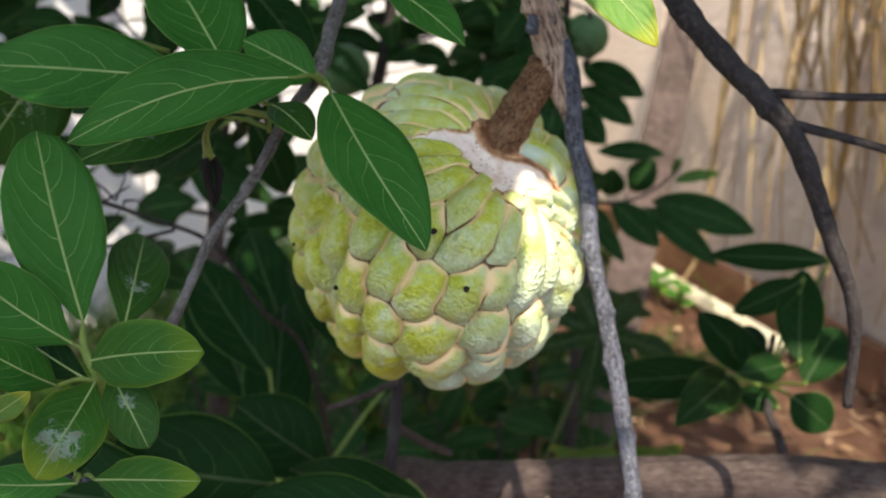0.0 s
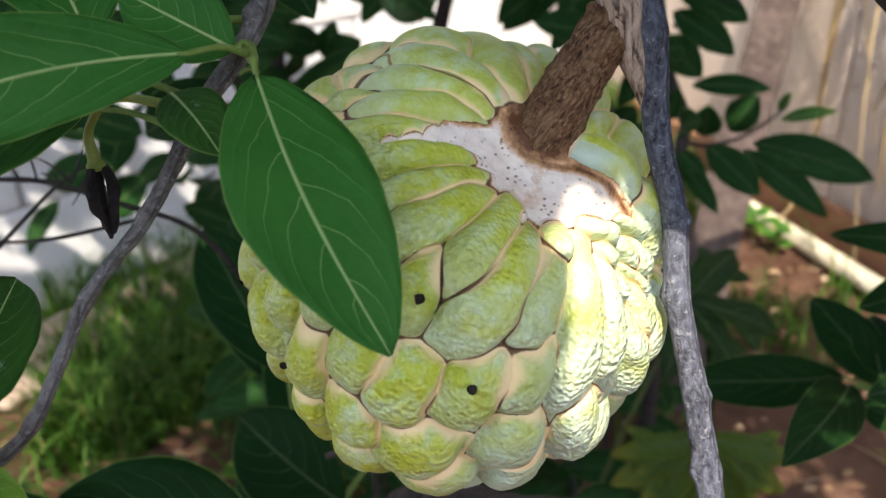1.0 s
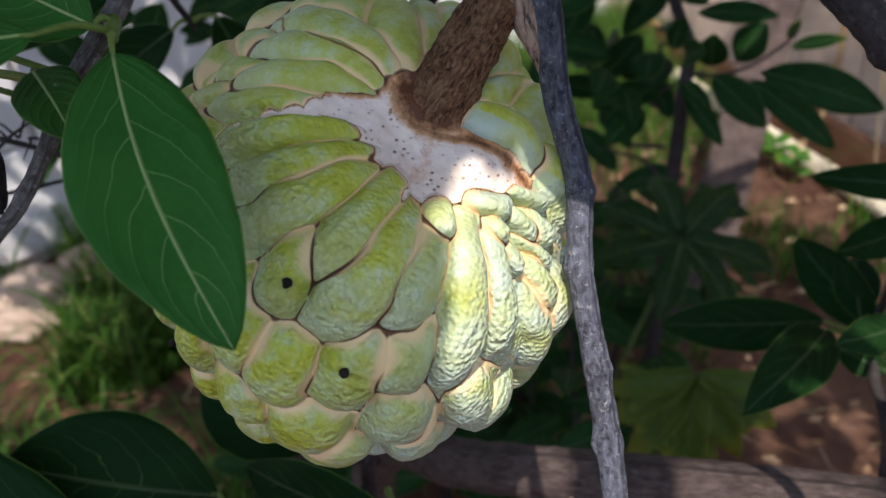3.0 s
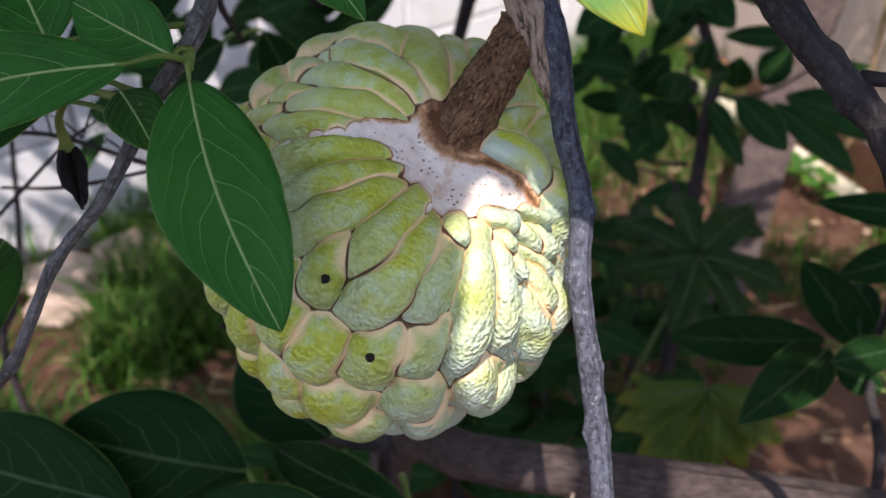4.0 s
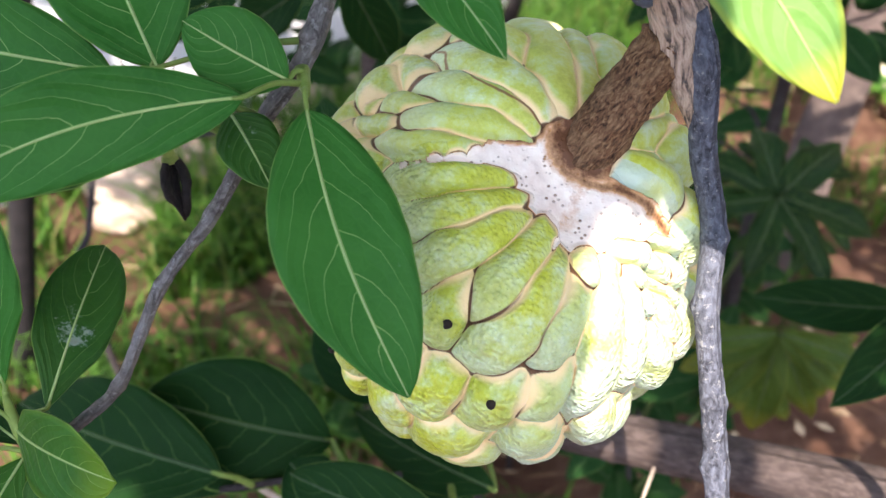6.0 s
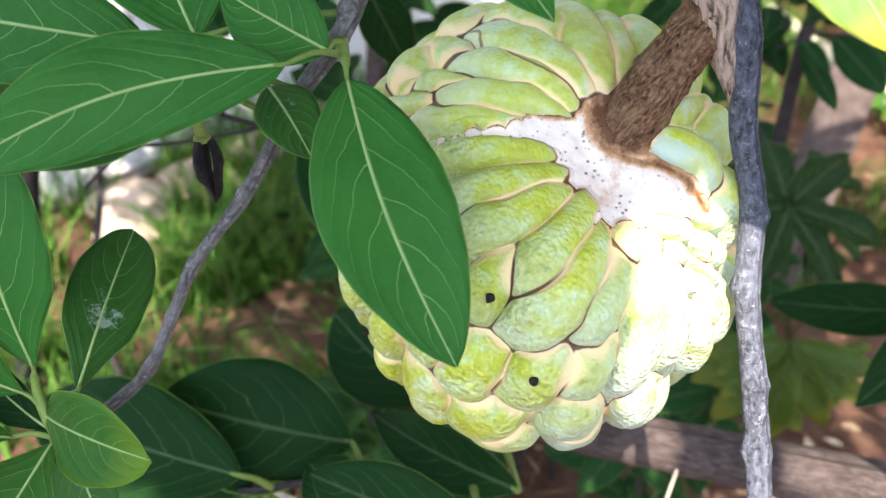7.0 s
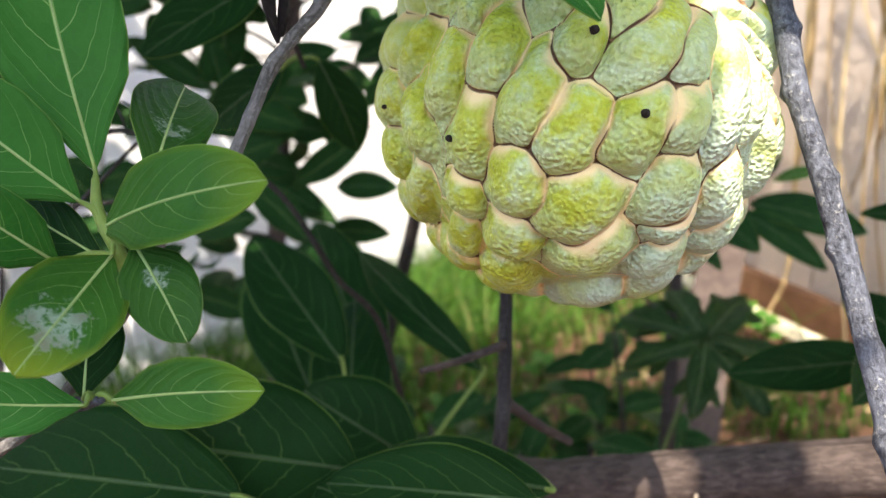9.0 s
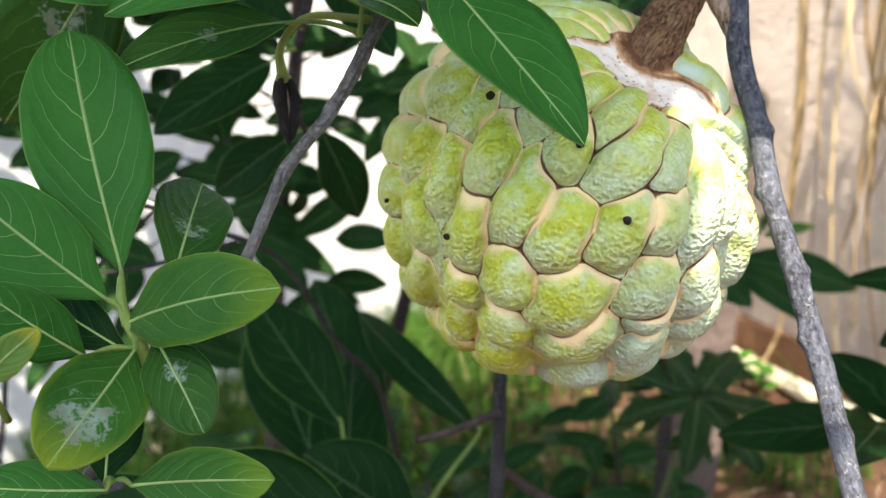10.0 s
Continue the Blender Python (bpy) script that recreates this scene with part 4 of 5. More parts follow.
LEAVES_LOW = [
    ((-0.1287, 0.4958, 0.4618), (-0.1774, 0.5807, 0.5298), 0.0475, (0.27, -0.88, 0.38), (-0.10, 0.48, 0.445)),
    ((-0.0905, 0.5037, 0.4704), (-0.1474, 0.6116, 0.5446), 0.0467, (0.21, -0.91, 0.36), (-0.10, 0.48, 0.445)),
    ((-0.0962, 0.4145, 0.4643), (-0.1059, 0.5213, 0.5209), 0.0428, (0.20, -0.87, 0.45), (-0.09, 0.40, 0.460)),
    ((-0.0682, 0.2931, 0.5410), (-0.1366, 0.2862, 0.5569), 0.0480, (0.33, -0.70, 0.62), (-0.0600, 0.2840, 0.5335)),
    ((-0.0543, 0.3420, 0.5149), (-0.1042, 0.3744, 0.5308), 0.0390, (0.20, -0.80, 0.55), (-0.0450, 0.3340, 0.5210)),
    ((-0.0123, 0.2541, 0.5536), (-0.0728, 0.2677, 0.5520), 0.0260, (0.14, -0.65, 0.74), (-0.0234, 0.2900, 0.5320)),
    ((-0.0067, 0.2868, 0.5370), (-0.0664, 0.3141, 0.5339), 0.0227, (0.05, -0.80, 0.60), (-0.0150, 0.3100, 0.5300)),
    ((-0.0968, 0.2641, 0.5501), (-0.1822, 0.2761, 0.5545), 0.0420, (0.46, -0.62, 0.63), (-0.0900, 0.2700, 0.5390)),
    ((-0.0947, 0.2707, 0.5372), (-0.1694, 0.2830, 0.5284), 0.0230, (0.45, -0.57, 0.69), (-0.0850, 0.2730, 0.5370)),
    ((-0.0537, 0.2612, 0.5446), (-0.0780, 0.2776, 0.5448), 0.0220, (0.29, -0.62, 0.73), (-0.0500, 0.2880, 0.5310)),
    ((-0.0143, 0.2836, 0.5267), (-0.0521, 0.3195, 0.5209), 0.0234, (0.16, -0.66, 0.73), (-0.0220, 0.3100, 0.5200)),
    ((-0.0957, 0.4181, 0.5238), (-0.1504, 0.4779, 0.5704), 0.0380, (0.32, -0.84, 0.44), (-0.09, 0.40, 0.460)),
    ((-0.0303, 0.4340, 0.5109), (-0.1026, 0.5229, 0.5484), 0.0214, (0.10, -0.94, 0.34), (-0.06, 0.36, 0.500)),
]
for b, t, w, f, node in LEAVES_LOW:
    leaf(lower, b, t, w, f, LEAF_SHADED, node=node, rib=0.0007, rib_material=RIB_SHADED, blunt=0.74, wave=0.02)

# ---- the thick branch that crosses below ----
log_a, log_d = Vector((0.0520, 0.3470, 0.5050)), Vector((0.925, -0.31, 0.215)).normalized()
cross = thing("crossing_branch", "thick brown branch crossing level below the fruit", "branch")
tube("bark", [(-0.06, 0.47, -0.03), (-0.065, 0.46, 0.20), (-0.055, 0.43, 0.40), (-0.030, 0.395, 0.470)] + [log_a + log_d * s + Vector((0, 0, dz)) for s, dz in ((-0.05, -0.002), (0.02, 0.0), (0.10, 0.001), (0.20, -0.004), (0.42, 0.02))],
     [0.015, 0.0135, 0.012, 0.011, 0.0105, 0.0105, 0.0105, 0.011, 0.012], BARK_LOG, cross, seg=40, steps=20, rough=0.05, ridge=(0.035, 6.0, 90.0))
tube("tendril", [(0.0515, 0.3420, 0.5060), (0.0495, 0.3370, 0.5035), (0.0446, 0.3206, 0.4957)], [0.0009, 0.0008, 0.0006], PALE_STICK, cross, "pale dry tendril", seg=8, steps=5)
stick = thing("dry_stick", "pale dry stick lodged among the leaves", "stick")
tube("stick_body", [(-0.1639, 0.3116, 0.5095), (-0.1475, 0.3046, 0.5114), (-0.0930, 0.2839, 0.5157), (-0.0606, 0.2755, 0.5101)], [0.0010, 0.0012, 0.0013, 0.0010], PALE_STICK, stick, seg=9, steps=6)

# ---- the dark knobbly twig and the shaded leaves on the other side ----
dark = thing("dark_twig", "dark knobbly bare twig", "twig")
tube("stem", [(0.0480, 0.2900, 0.7800), (0.0684, 0.2722, 0.7375), (0.0874, 0.2579, 0.7131), (0.1044, 0.2516, 0.6956), (0.1194, 0.2474, 0.6638), (0.1306, 0.2464, 0.6376), (0.1332, 0.2454, 0.6055)], [0.0036, 0.0034, 0.0033, 0.0032, 0.0026, 0.0021, 0.0016], BARK_DARK, dark, seg=16, steps=14, rough=0.16,
     knobs=((1.3, 0.4, 1.0), (1.8, 0.45, 3.5), (2.2, 0.4, 5.0), (2.6, 0.45, 2.0), (3.3, 0.4, 0.5), (4.2, 0.4, 4.0)))
tube("side_twig", [(0.0981, 0.2546, 0.7069), (0.1180, 0.2520, 0.7062), (0.1456, 0.2502, 0.7065)], [0.0016, 0.0013, 0.0010], BARK_DARK, dark, seg=9, steps=6, rough=0.15)
tube("side_twig", [(0.1044, 0.2524, 0.6980), (0.1200, 0.2480, 0.6945), (0.1456, 0.2430, 0.6880)], [0.0017, 0.0014, 0.0011], BARK_DARK, dark, seg=9, steps=6, rough=0.15)

right = thing("shaded_shoot", "upright dark shoot with a whorl of glossy leaves coloured as shaded", "shoot")
tube("stem", [(0.1960, 0.4560, 0.5300), (0.1904, 0.4457, 0.5007), (0.1882, 0.4298, 0.4932), (0.1896, 0.3974, 0.4554), (0.19, 0.40, 0.25), (0.20, 0.42, -0.02)], [0.0016, 0.0022, 0.0025, 0.0028, 0.0035, 0.0045], BARK_DARK, right, seg=12, steps=8, rough=0.12)
RIGHT_HUB = (0.1904, 0.4457, 0.5007)
LEAVES_RIGHT = [
    ((0.1743, 0.4657, 0.4990), (0.0967, 0.4739, 0.4885), 0.0275, (-0.21, -0.80, 0.56)),
    ((0.1692, 0.4466, 0.5073), (0.1136, 0.3614, 0.5265), 0.0262, (-0.26, -0.77, 0.59)),
    ((0.1982, 0.4567, 0.4979), (0.1683, 0.5110, 0.5197), 0.0267, (-0.31, -0.81, 0.50)),
    ((0.1886, 0.4590, 0.5042), (0.1961, 0.5006, 0.5152), 0.0222, (-0.33, -0.80, 0.50)),
    ((0.1946, 0.4317, 0.4952), (0.1733, 0.4432, 0.5002), 0.0150, (-0.33, -0.76, 0.56)),
    ((0.1957, 0.4176, 0.5318), (0.2075, 0.4555, 0.5714), 0.0255, (-0.41, -0.80, 0.43)),
    ((0.2228, 0.4581, 0.5764), (0.1584, 0.4757, 0.5729), 0.0170, (-0.38, -0.75, 0.55)),
    ((0.2028, 0.4437, 0.5693), (0.1694, 0.4542, 0.5450), 0.0180, (-0.38, -0.83, 0.42)),
    ((0.1984, 0.4132, 0.5207), (0.2286, 0.4437, 0.5401), 0.0255, (-0.43, -0.77, 0.47)),
    ((0.1864, 0.4167, 0.5306), (0.1549, 0.3961, 0.5360), 0.0170, (-0.37, -0.78, 0.50)),
    ((0.1827, 0.3928, 0.5252), (0.2030, 0.3870, 0.5086), 0.0227, (-0.42, -0.74, 0.53)),
]
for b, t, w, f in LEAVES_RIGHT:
    leaf(right, b, t, w, f, LEAF_SHADED, node=RIGHT_HUB, rib=0.0006, rib_material=RIB_SHADED, blunt=0.72)

# ---- dead twigs ----
dead = thing("dead_twigs", "bare dead dark twigs with fine side shoots", "twig")
tube("stem", [(-0.2400, 0.3500, 0.6450), (-0.1705, 0.3516, 0.6451), (-0.1499, 0.3519, 0.6440), (-0.1296, 0.3593, 0.6334), (-0.1098, 0.3664, 0.6224), (-0.0999, 0.3718, 0.6079), (-0.0883, 0.3819, 0.5783), (-0.0740, 0.4250, 0.5250), (-0.080, 0.52, 0.35), (-0.10, 0.56, -0.02)], [0.0007, 0.0009, 0.0010, 0.0010, 0.0010, 0.0011, 0.0012, 0.0014, 0.0020, 0.0030], BARK_DARK, dead, seg=8, steps=8, rough=0.2)
tube("side_twig", [(-0.1850, 0.3400, 0.6080), (-0.1643, 0.3445, 0.6269), (-0.1480, 0.3515, 0.6420), (-0.1356, 0.3549, 0.6499)], [0.0008, 0.0008, 0.0007, 0.0004], BARK_DARK, dead, seg=7, steps=6, rough=0.2)
tube("side_twig", [(-0.1900, 0.3616, 0.6160), (-0.1600, 0.3616, 0.6180), (-0.1209, 0.3630, 0.6270)], [0.0007, 0.0008, 0.0009], BARK_DARK, dead, seg=7, steps=6, rough=0.2)
tube("side_twig", [(-0.3450, 0.5700, 0.5450), (-0.3496, 0.5531, 0.4724), (-0.3474, 0.5266, 0.4356), (-0.3461, 0.5024, 0.4022), (-0.33, 0.50, 0.20), (-0.31, 0.50, -0.02)], [0.0016, 0.0022, 0.0026, 0.0028, 0.0034, 0.0040], BARK_DARK, dead, seg=8, steps=6, rough=0.15)
rnd = random.Random(5)
for k in range(8):
    a = Vector((-0.16 + 0.03 * rnd.random(), 0.352, 0.644))
    b = a + Vector((rnd.uniform(-0.012, 0.012), rnd.uniform(-0.006, 0.006), rnd.uniform(-0.014, 0.016)))
    tube("spur", [a, (a + b) / 2 + Vector((0.001, 0, 0.001)), b], [0.0005, 0.0004, 0.0002], BARK_DARK, dead, seg=5, steps=3, rough=0.1)


# ---- shrubs behind ----
def bush_fruit(centre, size, parent):
    """A small unripe fruit: a knobbly ball of scales."""
    bm = bmesh.new()
    bmesh.ops.create_icosphere(bm, subdivisions=5, radius=size)
    for v in bm.verts:
        d = v.co.normalized()
        best = [0.0, 0.0]
        for k in range(60):
            z = 1 - 2 * (k + 0.5) / 60
            a = k * 2.399963
            c = d.x * math.cos(a) * math.sqrt(1 - z * z) + d.y * math.sin(a) * math.sqrt(1 - z * z) + d.z * z
            if c > best[0]:
                best = [c, best[0]]
            elif c > best[1]:
                best[1] = c
        v.co = d * size * (0.93 + 0.10 * min(1.0, (math.acos(min(1, best[1])) - math.acos(min(1, best[0]))) / 0.16) ** 0.5) + Vector(centre)
    return part("unripe_fruit", bm, YOUNG_SKIN, parent, "unripe green knobbly fruit", smooth=True)


YOUNG_SKIN = plain_material("young_skin", (0.05, 0.12, 0.045), (0.10, 0.20, 0.08), 90, 0.6, 0.6)

shrub = thing("sugar_apple_shrub", "leafy shrub with glossy leaves, coloured as shaded, in front of the slab wall", "shrub", "shrubs behind")
tube("stem", [(0.150, 0.98, 0.86), (0.1442, 1.0308, 0.6677), (0.1509, 0.9611, 0.5473), (0.1700, 0.9300, 0.4900), (0.1629, 0.9100, 0.4322), (0.16, 0.95, -0.02)], [0.004, 0.005, 0.006, 0.006, 0.007, 0.010], BARK_DARK, shrub, seg=10, steps=8)
tube("side_twig", [(0.1650, 0.9250, 0.4750), (0.1832, 0.9109, 0.4727), (0.2200, 0.9120, 0.4800), (0.2562, 0.9159, 0.5047), (0.2640, 0.9150, 0.5200)], [0.0024, 0.0020, 0.0017, 0.0014, 0.0006], BARK_DARK, shrub, seg=8, steps=6)
SHRUB_LEAVES = [
    ((0.2340, 0.9138, 0.4750), (0.3428, 0.8852, 0.4468), 0.0416, (-0.27, -0.80, 0.54)),
    ((0.1890, 0.9111, 0.4727), (0.2366, 0.8757, 0.4334), 0.0347, (-0.20, -0.81, 0.55)),
    ((0.2241, 0.9109, 0.4686), (0.3007, 0.8705, 0.4143), 0.0301, (-0.24, -0.79, 0.56)),
    ((0.1730, 0.9324, 0.5271), (0.2447, 0.9139, 0.5278), 0.0220, (-0.20, -0.85, 0.49)),
    ((0.1872, 0.9143, 0.4808), (0.1865, 0.9065, 0.5150), 0.0312, (-0.18, -0.84, 0.52)),
    ((0.2112, 0.9169, 0.4850), (0.2333, 0.9113, 0.5226), 0.0335, (-0.21, -0.83, 0.51)),
    ((0.1534, 0.9585, 0.5940), (0.2091, 0.9247, 0.5583), 0.0335, (-0.17, -0.88, 0.45)),
    ((0.1562, 0.9677, 0.6168), (0.2216, 0.9369, 0.5874), 0.0358, (-0.18, -0.89, 0.42)),
    ((0.1389, 0.9486, 0.5708), (0.1790, 0.9158, 0.5390), 0.0358, (-0.15, -0.87, 0.47)),
    ((0.1509, 0.9192, 0.4964), (0.1590, 0.9112, 0.5296), 0.0208, (-0.14, -0.85, 0.51)),
    ((0.1628, 0.9048, 0.4594), (0.1978, 0.8679, 0.4179), 0.0208, (-0.17, -0.81, 0.57)),
    ((0.1598, 0.9086, 0.4692), (0.1868, 0.8799, 0.4487), 0.0173, (-0.16, -0.82, 0.55)),
]
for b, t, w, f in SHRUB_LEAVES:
    leaf(shrub, b, t, w, f, LEAF_FAR_SHADED, rib=0.0008, rib_material=RIB_SHADED, nl=16, nw=3, blunt=0.75)
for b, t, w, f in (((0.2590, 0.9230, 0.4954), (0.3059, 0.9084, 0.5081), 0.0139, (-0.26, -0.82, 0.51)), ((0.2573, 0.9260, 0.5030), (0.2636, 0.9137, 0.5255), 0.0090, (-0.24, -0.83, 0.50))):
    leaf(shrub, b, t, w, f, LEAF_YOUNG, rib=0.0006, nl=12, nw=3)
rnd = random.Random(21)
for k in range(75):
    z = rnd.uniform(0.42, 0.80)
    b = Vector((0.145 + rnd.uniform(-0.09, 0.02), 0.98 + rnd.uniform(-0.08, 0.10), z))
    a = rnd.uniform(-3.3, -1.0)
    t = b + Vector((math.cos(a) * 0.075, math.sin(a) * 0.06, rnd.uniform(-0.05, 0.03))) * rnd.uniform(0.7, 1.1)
    leaf(shrub, b, t, rnd.uniform(0.028, 0.038), (rnd.uniform(-0.4, 0.3), -0.7, rnd.uniform(0.3, 0.8)), LEAF_FAR_SHADED, rib=0, nl=12, nw=3, blunt=0.75, bend=rnd.uniform(0.0, 0.12))
for k in range(12):
    z = 0.30 + 0.04 * k
    tube("side_twig", [(0.155, 0.955, z), (0.155 + rnd.uniform(-0.05, 0.04), 0.96 + rnd.uniform(-0.05, 0.05), z + 0.02), (0.15 + rnd.uniform(-0.08, 0.07), 0.97 + rnd.uniform(-0.08, 0.08), z + 0.03)], [0.003, 0.002, 0.001], BARK_DARK, shrub, seg=6, steps=4)
bush_fruit((0.1556, 0.9493, 0.6517), 0.024, shrub)

middle = thing("sugar_apple_shrub", "dense shrub in shade-darkened green behind the fruit by the white wall", "shrub", "shrubs behind")
tube("stem", [(-0.07, 1.10, 0.95), (-0.06, 1.08, 0.70), (-0.12, 1.10, 0.45), (-0.26, 1.25, -0.02)], [0.006, 0.008, 0.009, 0.012], BARK_DARK, middle, seg=10, steps=8)
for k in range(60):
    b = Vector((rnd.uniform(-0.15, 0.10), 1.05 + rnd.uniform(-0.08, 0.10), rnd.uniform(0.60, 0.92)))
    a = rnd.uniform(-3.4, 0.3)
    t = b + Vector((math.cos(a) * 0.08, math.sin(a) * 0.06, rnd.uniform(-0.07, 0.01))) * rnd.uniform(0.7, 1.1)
    leaf(middle, b, t, rnd.uniform(0.030, 0.042), (rnd.uniform(-0.5, 0.5), -0.7, rnd.uniform(0.2, 0.8)), LEAF_FAR_SHADED, rib=0, nl=12, nw=3, blunt=0.75, bend=rnd.uniform(0.0, 0.12))
for k in range(14):
    tube("side_twig", [(-0.06 + rnd.uniform(-0.01, 0.01), 1.08, 0.62 + 0.02 * k), (rnd.uniform(-0.13, 0.08), 1.05 + rnd.uniform(-0.05, 0.05), 0.66 + 0.02 * k), (rnd.uniform(-0.16, 0.10), 1.05 + rnd.uniform(-0.08, 0.08), 0.68 + 0.02 * k)], [0.003, 0.002, 0.001], BARK_DARK, middle, seg=6, steps=4)
bush_fruit((-0.1161, 1.0269, 0.6030), 0.030, middle)

left = thing("sugar_apple_shrub", "slender shrub with scattered leaves against the white block wall", "shrub", "shrubs behind")
tube("stem", [(-0.240, 1.10, 0.95), (-0.2447, 1.0862, 0.7544), (-0.2664, 1.0371, 0.5687), (-0.2804, 1.0000, 0.4277), (-0.2846, 0.97, 0.30), (-0.30, 0.95, -0.02)], [0.008, 0.0095, 0.010, 0.011, 0.012, 0.015], BARK_LOG, left, seg=12, steps=8)
tube("side_twig", [(-0.2664, 1.0371, 0.5500), (-0.3000, 1.0400, 0.5650), (-0.3379, 1.0445, 0.6050), (-0.40, 1.05, 0.68)], [0.004, 0.003, 0.0025, 0.0015], BARK_DARK, left, seg=8, steps=6)
tube("side_twig", [(-0.2750, 1.0150, 0.4900), (-0.2500, 1.0250, 0.5000), (-0.2140, 1.0310, 0.5300)], [0.003, 0.0025, 0.0015], BARK_DARK, left, seg=8, steps=6)
LEFT_LEAVES = [
    ((-0.3469, 1.0417, 0.6015), (-0.4369, 1.0334, 0.6665), 0.0362, (0.34, -0.91, 0.24)),
    ((-0.3379, 1.0445, 0.6107), (-0.3163, 1.0536, 0.7219), 0.0526, (0.29, -0.93, 0.21)),
    ((-0.3355, 1.0429, 0.6042), (-0.3447, 1.0363, 0.6602), 0.0395, (0.30, -0.92, 0.24)),
    ((-0.2747, 1.0393, 0.5788), (-0.2370, 1.0345, 0.6330), 0.0342, (0.22, -0.94, 0.27)),
    ((-0.2140, 1.0344, 0.5482), (-0.2722, 1.0150, 0.5640), 0.0382, (0.21, -0.93, 0.31)),
    ((-0.2146, 1.0307, 0.5340), (-0.1981, 1.0221, 0.5775), 0.0263, (0.18, -0.93, 0.32)),
    ((-0.2120, 1.0300, 0.5307), (-0.1695, 1.0183, 0.5572), 0.0395, (0.16, -0.93, 0.33)),
    ((-0.2084, 1.0185, 0.4855), (-0.1332, 1.0016, 0.4861), 0.0342, (0.14, -0.91, 0.38)),
    ((-0.3237, 1.0200, 0.5135), (-0.2030, 0.9885, 0.4484), 0.0395, (0.23, -0.90, 0.38)),
    ((-0.3304, 1.0414, 0.5975), (-0.3002, 1.0094, 0.5477), 0.0329, (0.28, -0.91, 0.30)),
    ((-0.3174, 1.0403, 0.5905), (-0.3579, 1.0121, 0.5694), 0.0395, (0.29, -0.91, 0.29)),
    ((-0.3068, 1.0223, 0.5191), (-0.2431, 1.0017, 0.5071), 0.0329, (0.24, -0.91, 0.35)),
    ((-0.4130, 1.0634, 0.6980), (-0.4697, 1.0439, 0.7135), 0.0329, (0.38, -0.91, 0.18)),
    ((-0.1543, 1.0729, 0.6857), (-0.1688, 1.0452, 0.6613), 0.0263, (0.13, -0.97, 0.21)),
]
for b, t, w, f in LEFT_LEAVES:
    leaf(left, b, t, w, f, LEAF_FAR_SHADED, rib=0.0008, rib_material=RIB_SHADED, nl=16, nw=3, blunt=0.75)
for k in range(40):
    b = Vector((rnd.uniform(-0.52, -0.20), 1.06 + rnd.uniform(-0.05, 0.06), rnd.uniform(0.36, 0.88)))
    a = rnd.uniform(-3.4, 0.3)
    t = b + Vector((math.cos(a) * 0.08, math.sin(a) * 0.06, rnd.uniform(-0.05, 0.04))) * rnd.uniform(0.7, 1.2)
    leaf(left, b, t, rnd.uniform(0.028, 0.042), (rnd.uniform(-0.3, 0.6), -0.7, rnd.uniform(0.2, 0.7)), LEAF_FAR_SHADED, rib=0, nl=12, nw=3, blunt=0.75, bend=rnd.uniform(0.0, 0.12))

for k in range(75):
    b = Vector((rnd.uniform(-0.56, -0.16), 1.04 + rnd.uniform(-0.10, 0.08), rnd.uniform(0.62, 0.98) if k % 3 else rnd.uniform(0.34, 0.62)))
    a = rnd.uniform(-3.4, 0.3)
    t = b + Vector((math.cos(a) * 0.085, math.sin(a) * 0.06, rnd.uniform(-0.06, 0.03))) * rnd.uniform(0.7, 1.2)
    leaf(left, b, t, rnd.uniform(0.030, 0.044), (rnd.uniform(-0.3, 0.6), -0.7, rnd.uniform(0.2, 0.7)), LEAF_FAR_SHADED, rib=0, nl=12, nw=3, blunt=0.75, bend=rnd.uniform(0.0, 0.12))
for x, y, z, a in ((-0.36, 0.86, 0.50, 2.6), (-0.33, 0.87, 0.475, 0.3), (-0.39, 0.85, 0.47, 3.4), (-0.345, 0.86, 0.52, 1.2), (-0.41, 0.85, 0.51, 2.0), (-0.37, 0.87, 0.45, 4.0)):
    leaf(left, (x, y, z), (x + 0.075 * math.cos(a), y - 0.01, z + 0.05 * math.sin(a)), 0.040, (0.2, -0.7, 0.5), LEAF_FAR_SHADED, node=(-0.33, 0.93, 0.46), rib=0, nl=12, nw=3, blunt=0.7)
tube("side_twig", [(-0.2790, 1.0000, 0.4300), (-0.31, 0.96, 0.45), (-0.33, 0.93, 0.46)], [0.0040, 0.0030, 0.0018], BARK_DARK, left, seg=8, steps=6)
for k in range(10):
    z = 0.50 + 0.045 * k
    tube("side_twig", [(-0.262 + 0.002 * k, 1.05, z), (-0.30 - 0.06 * (k % 3), 1.05, z + 0.03), (-0.36 - 0.07 * (k % 3), 1.04, z + 0.05)] if k % 2 else [(-0.262 + 0.002 * k, 1.05, z), (-0.22, 1.04, z + 0.02), (-0.17 + 0.01 * (k % 3), 1.05, z + 0.04)], [0.0030, 0.0022, 0.0010], BARK_DARK, left, seg=6, steps=5)


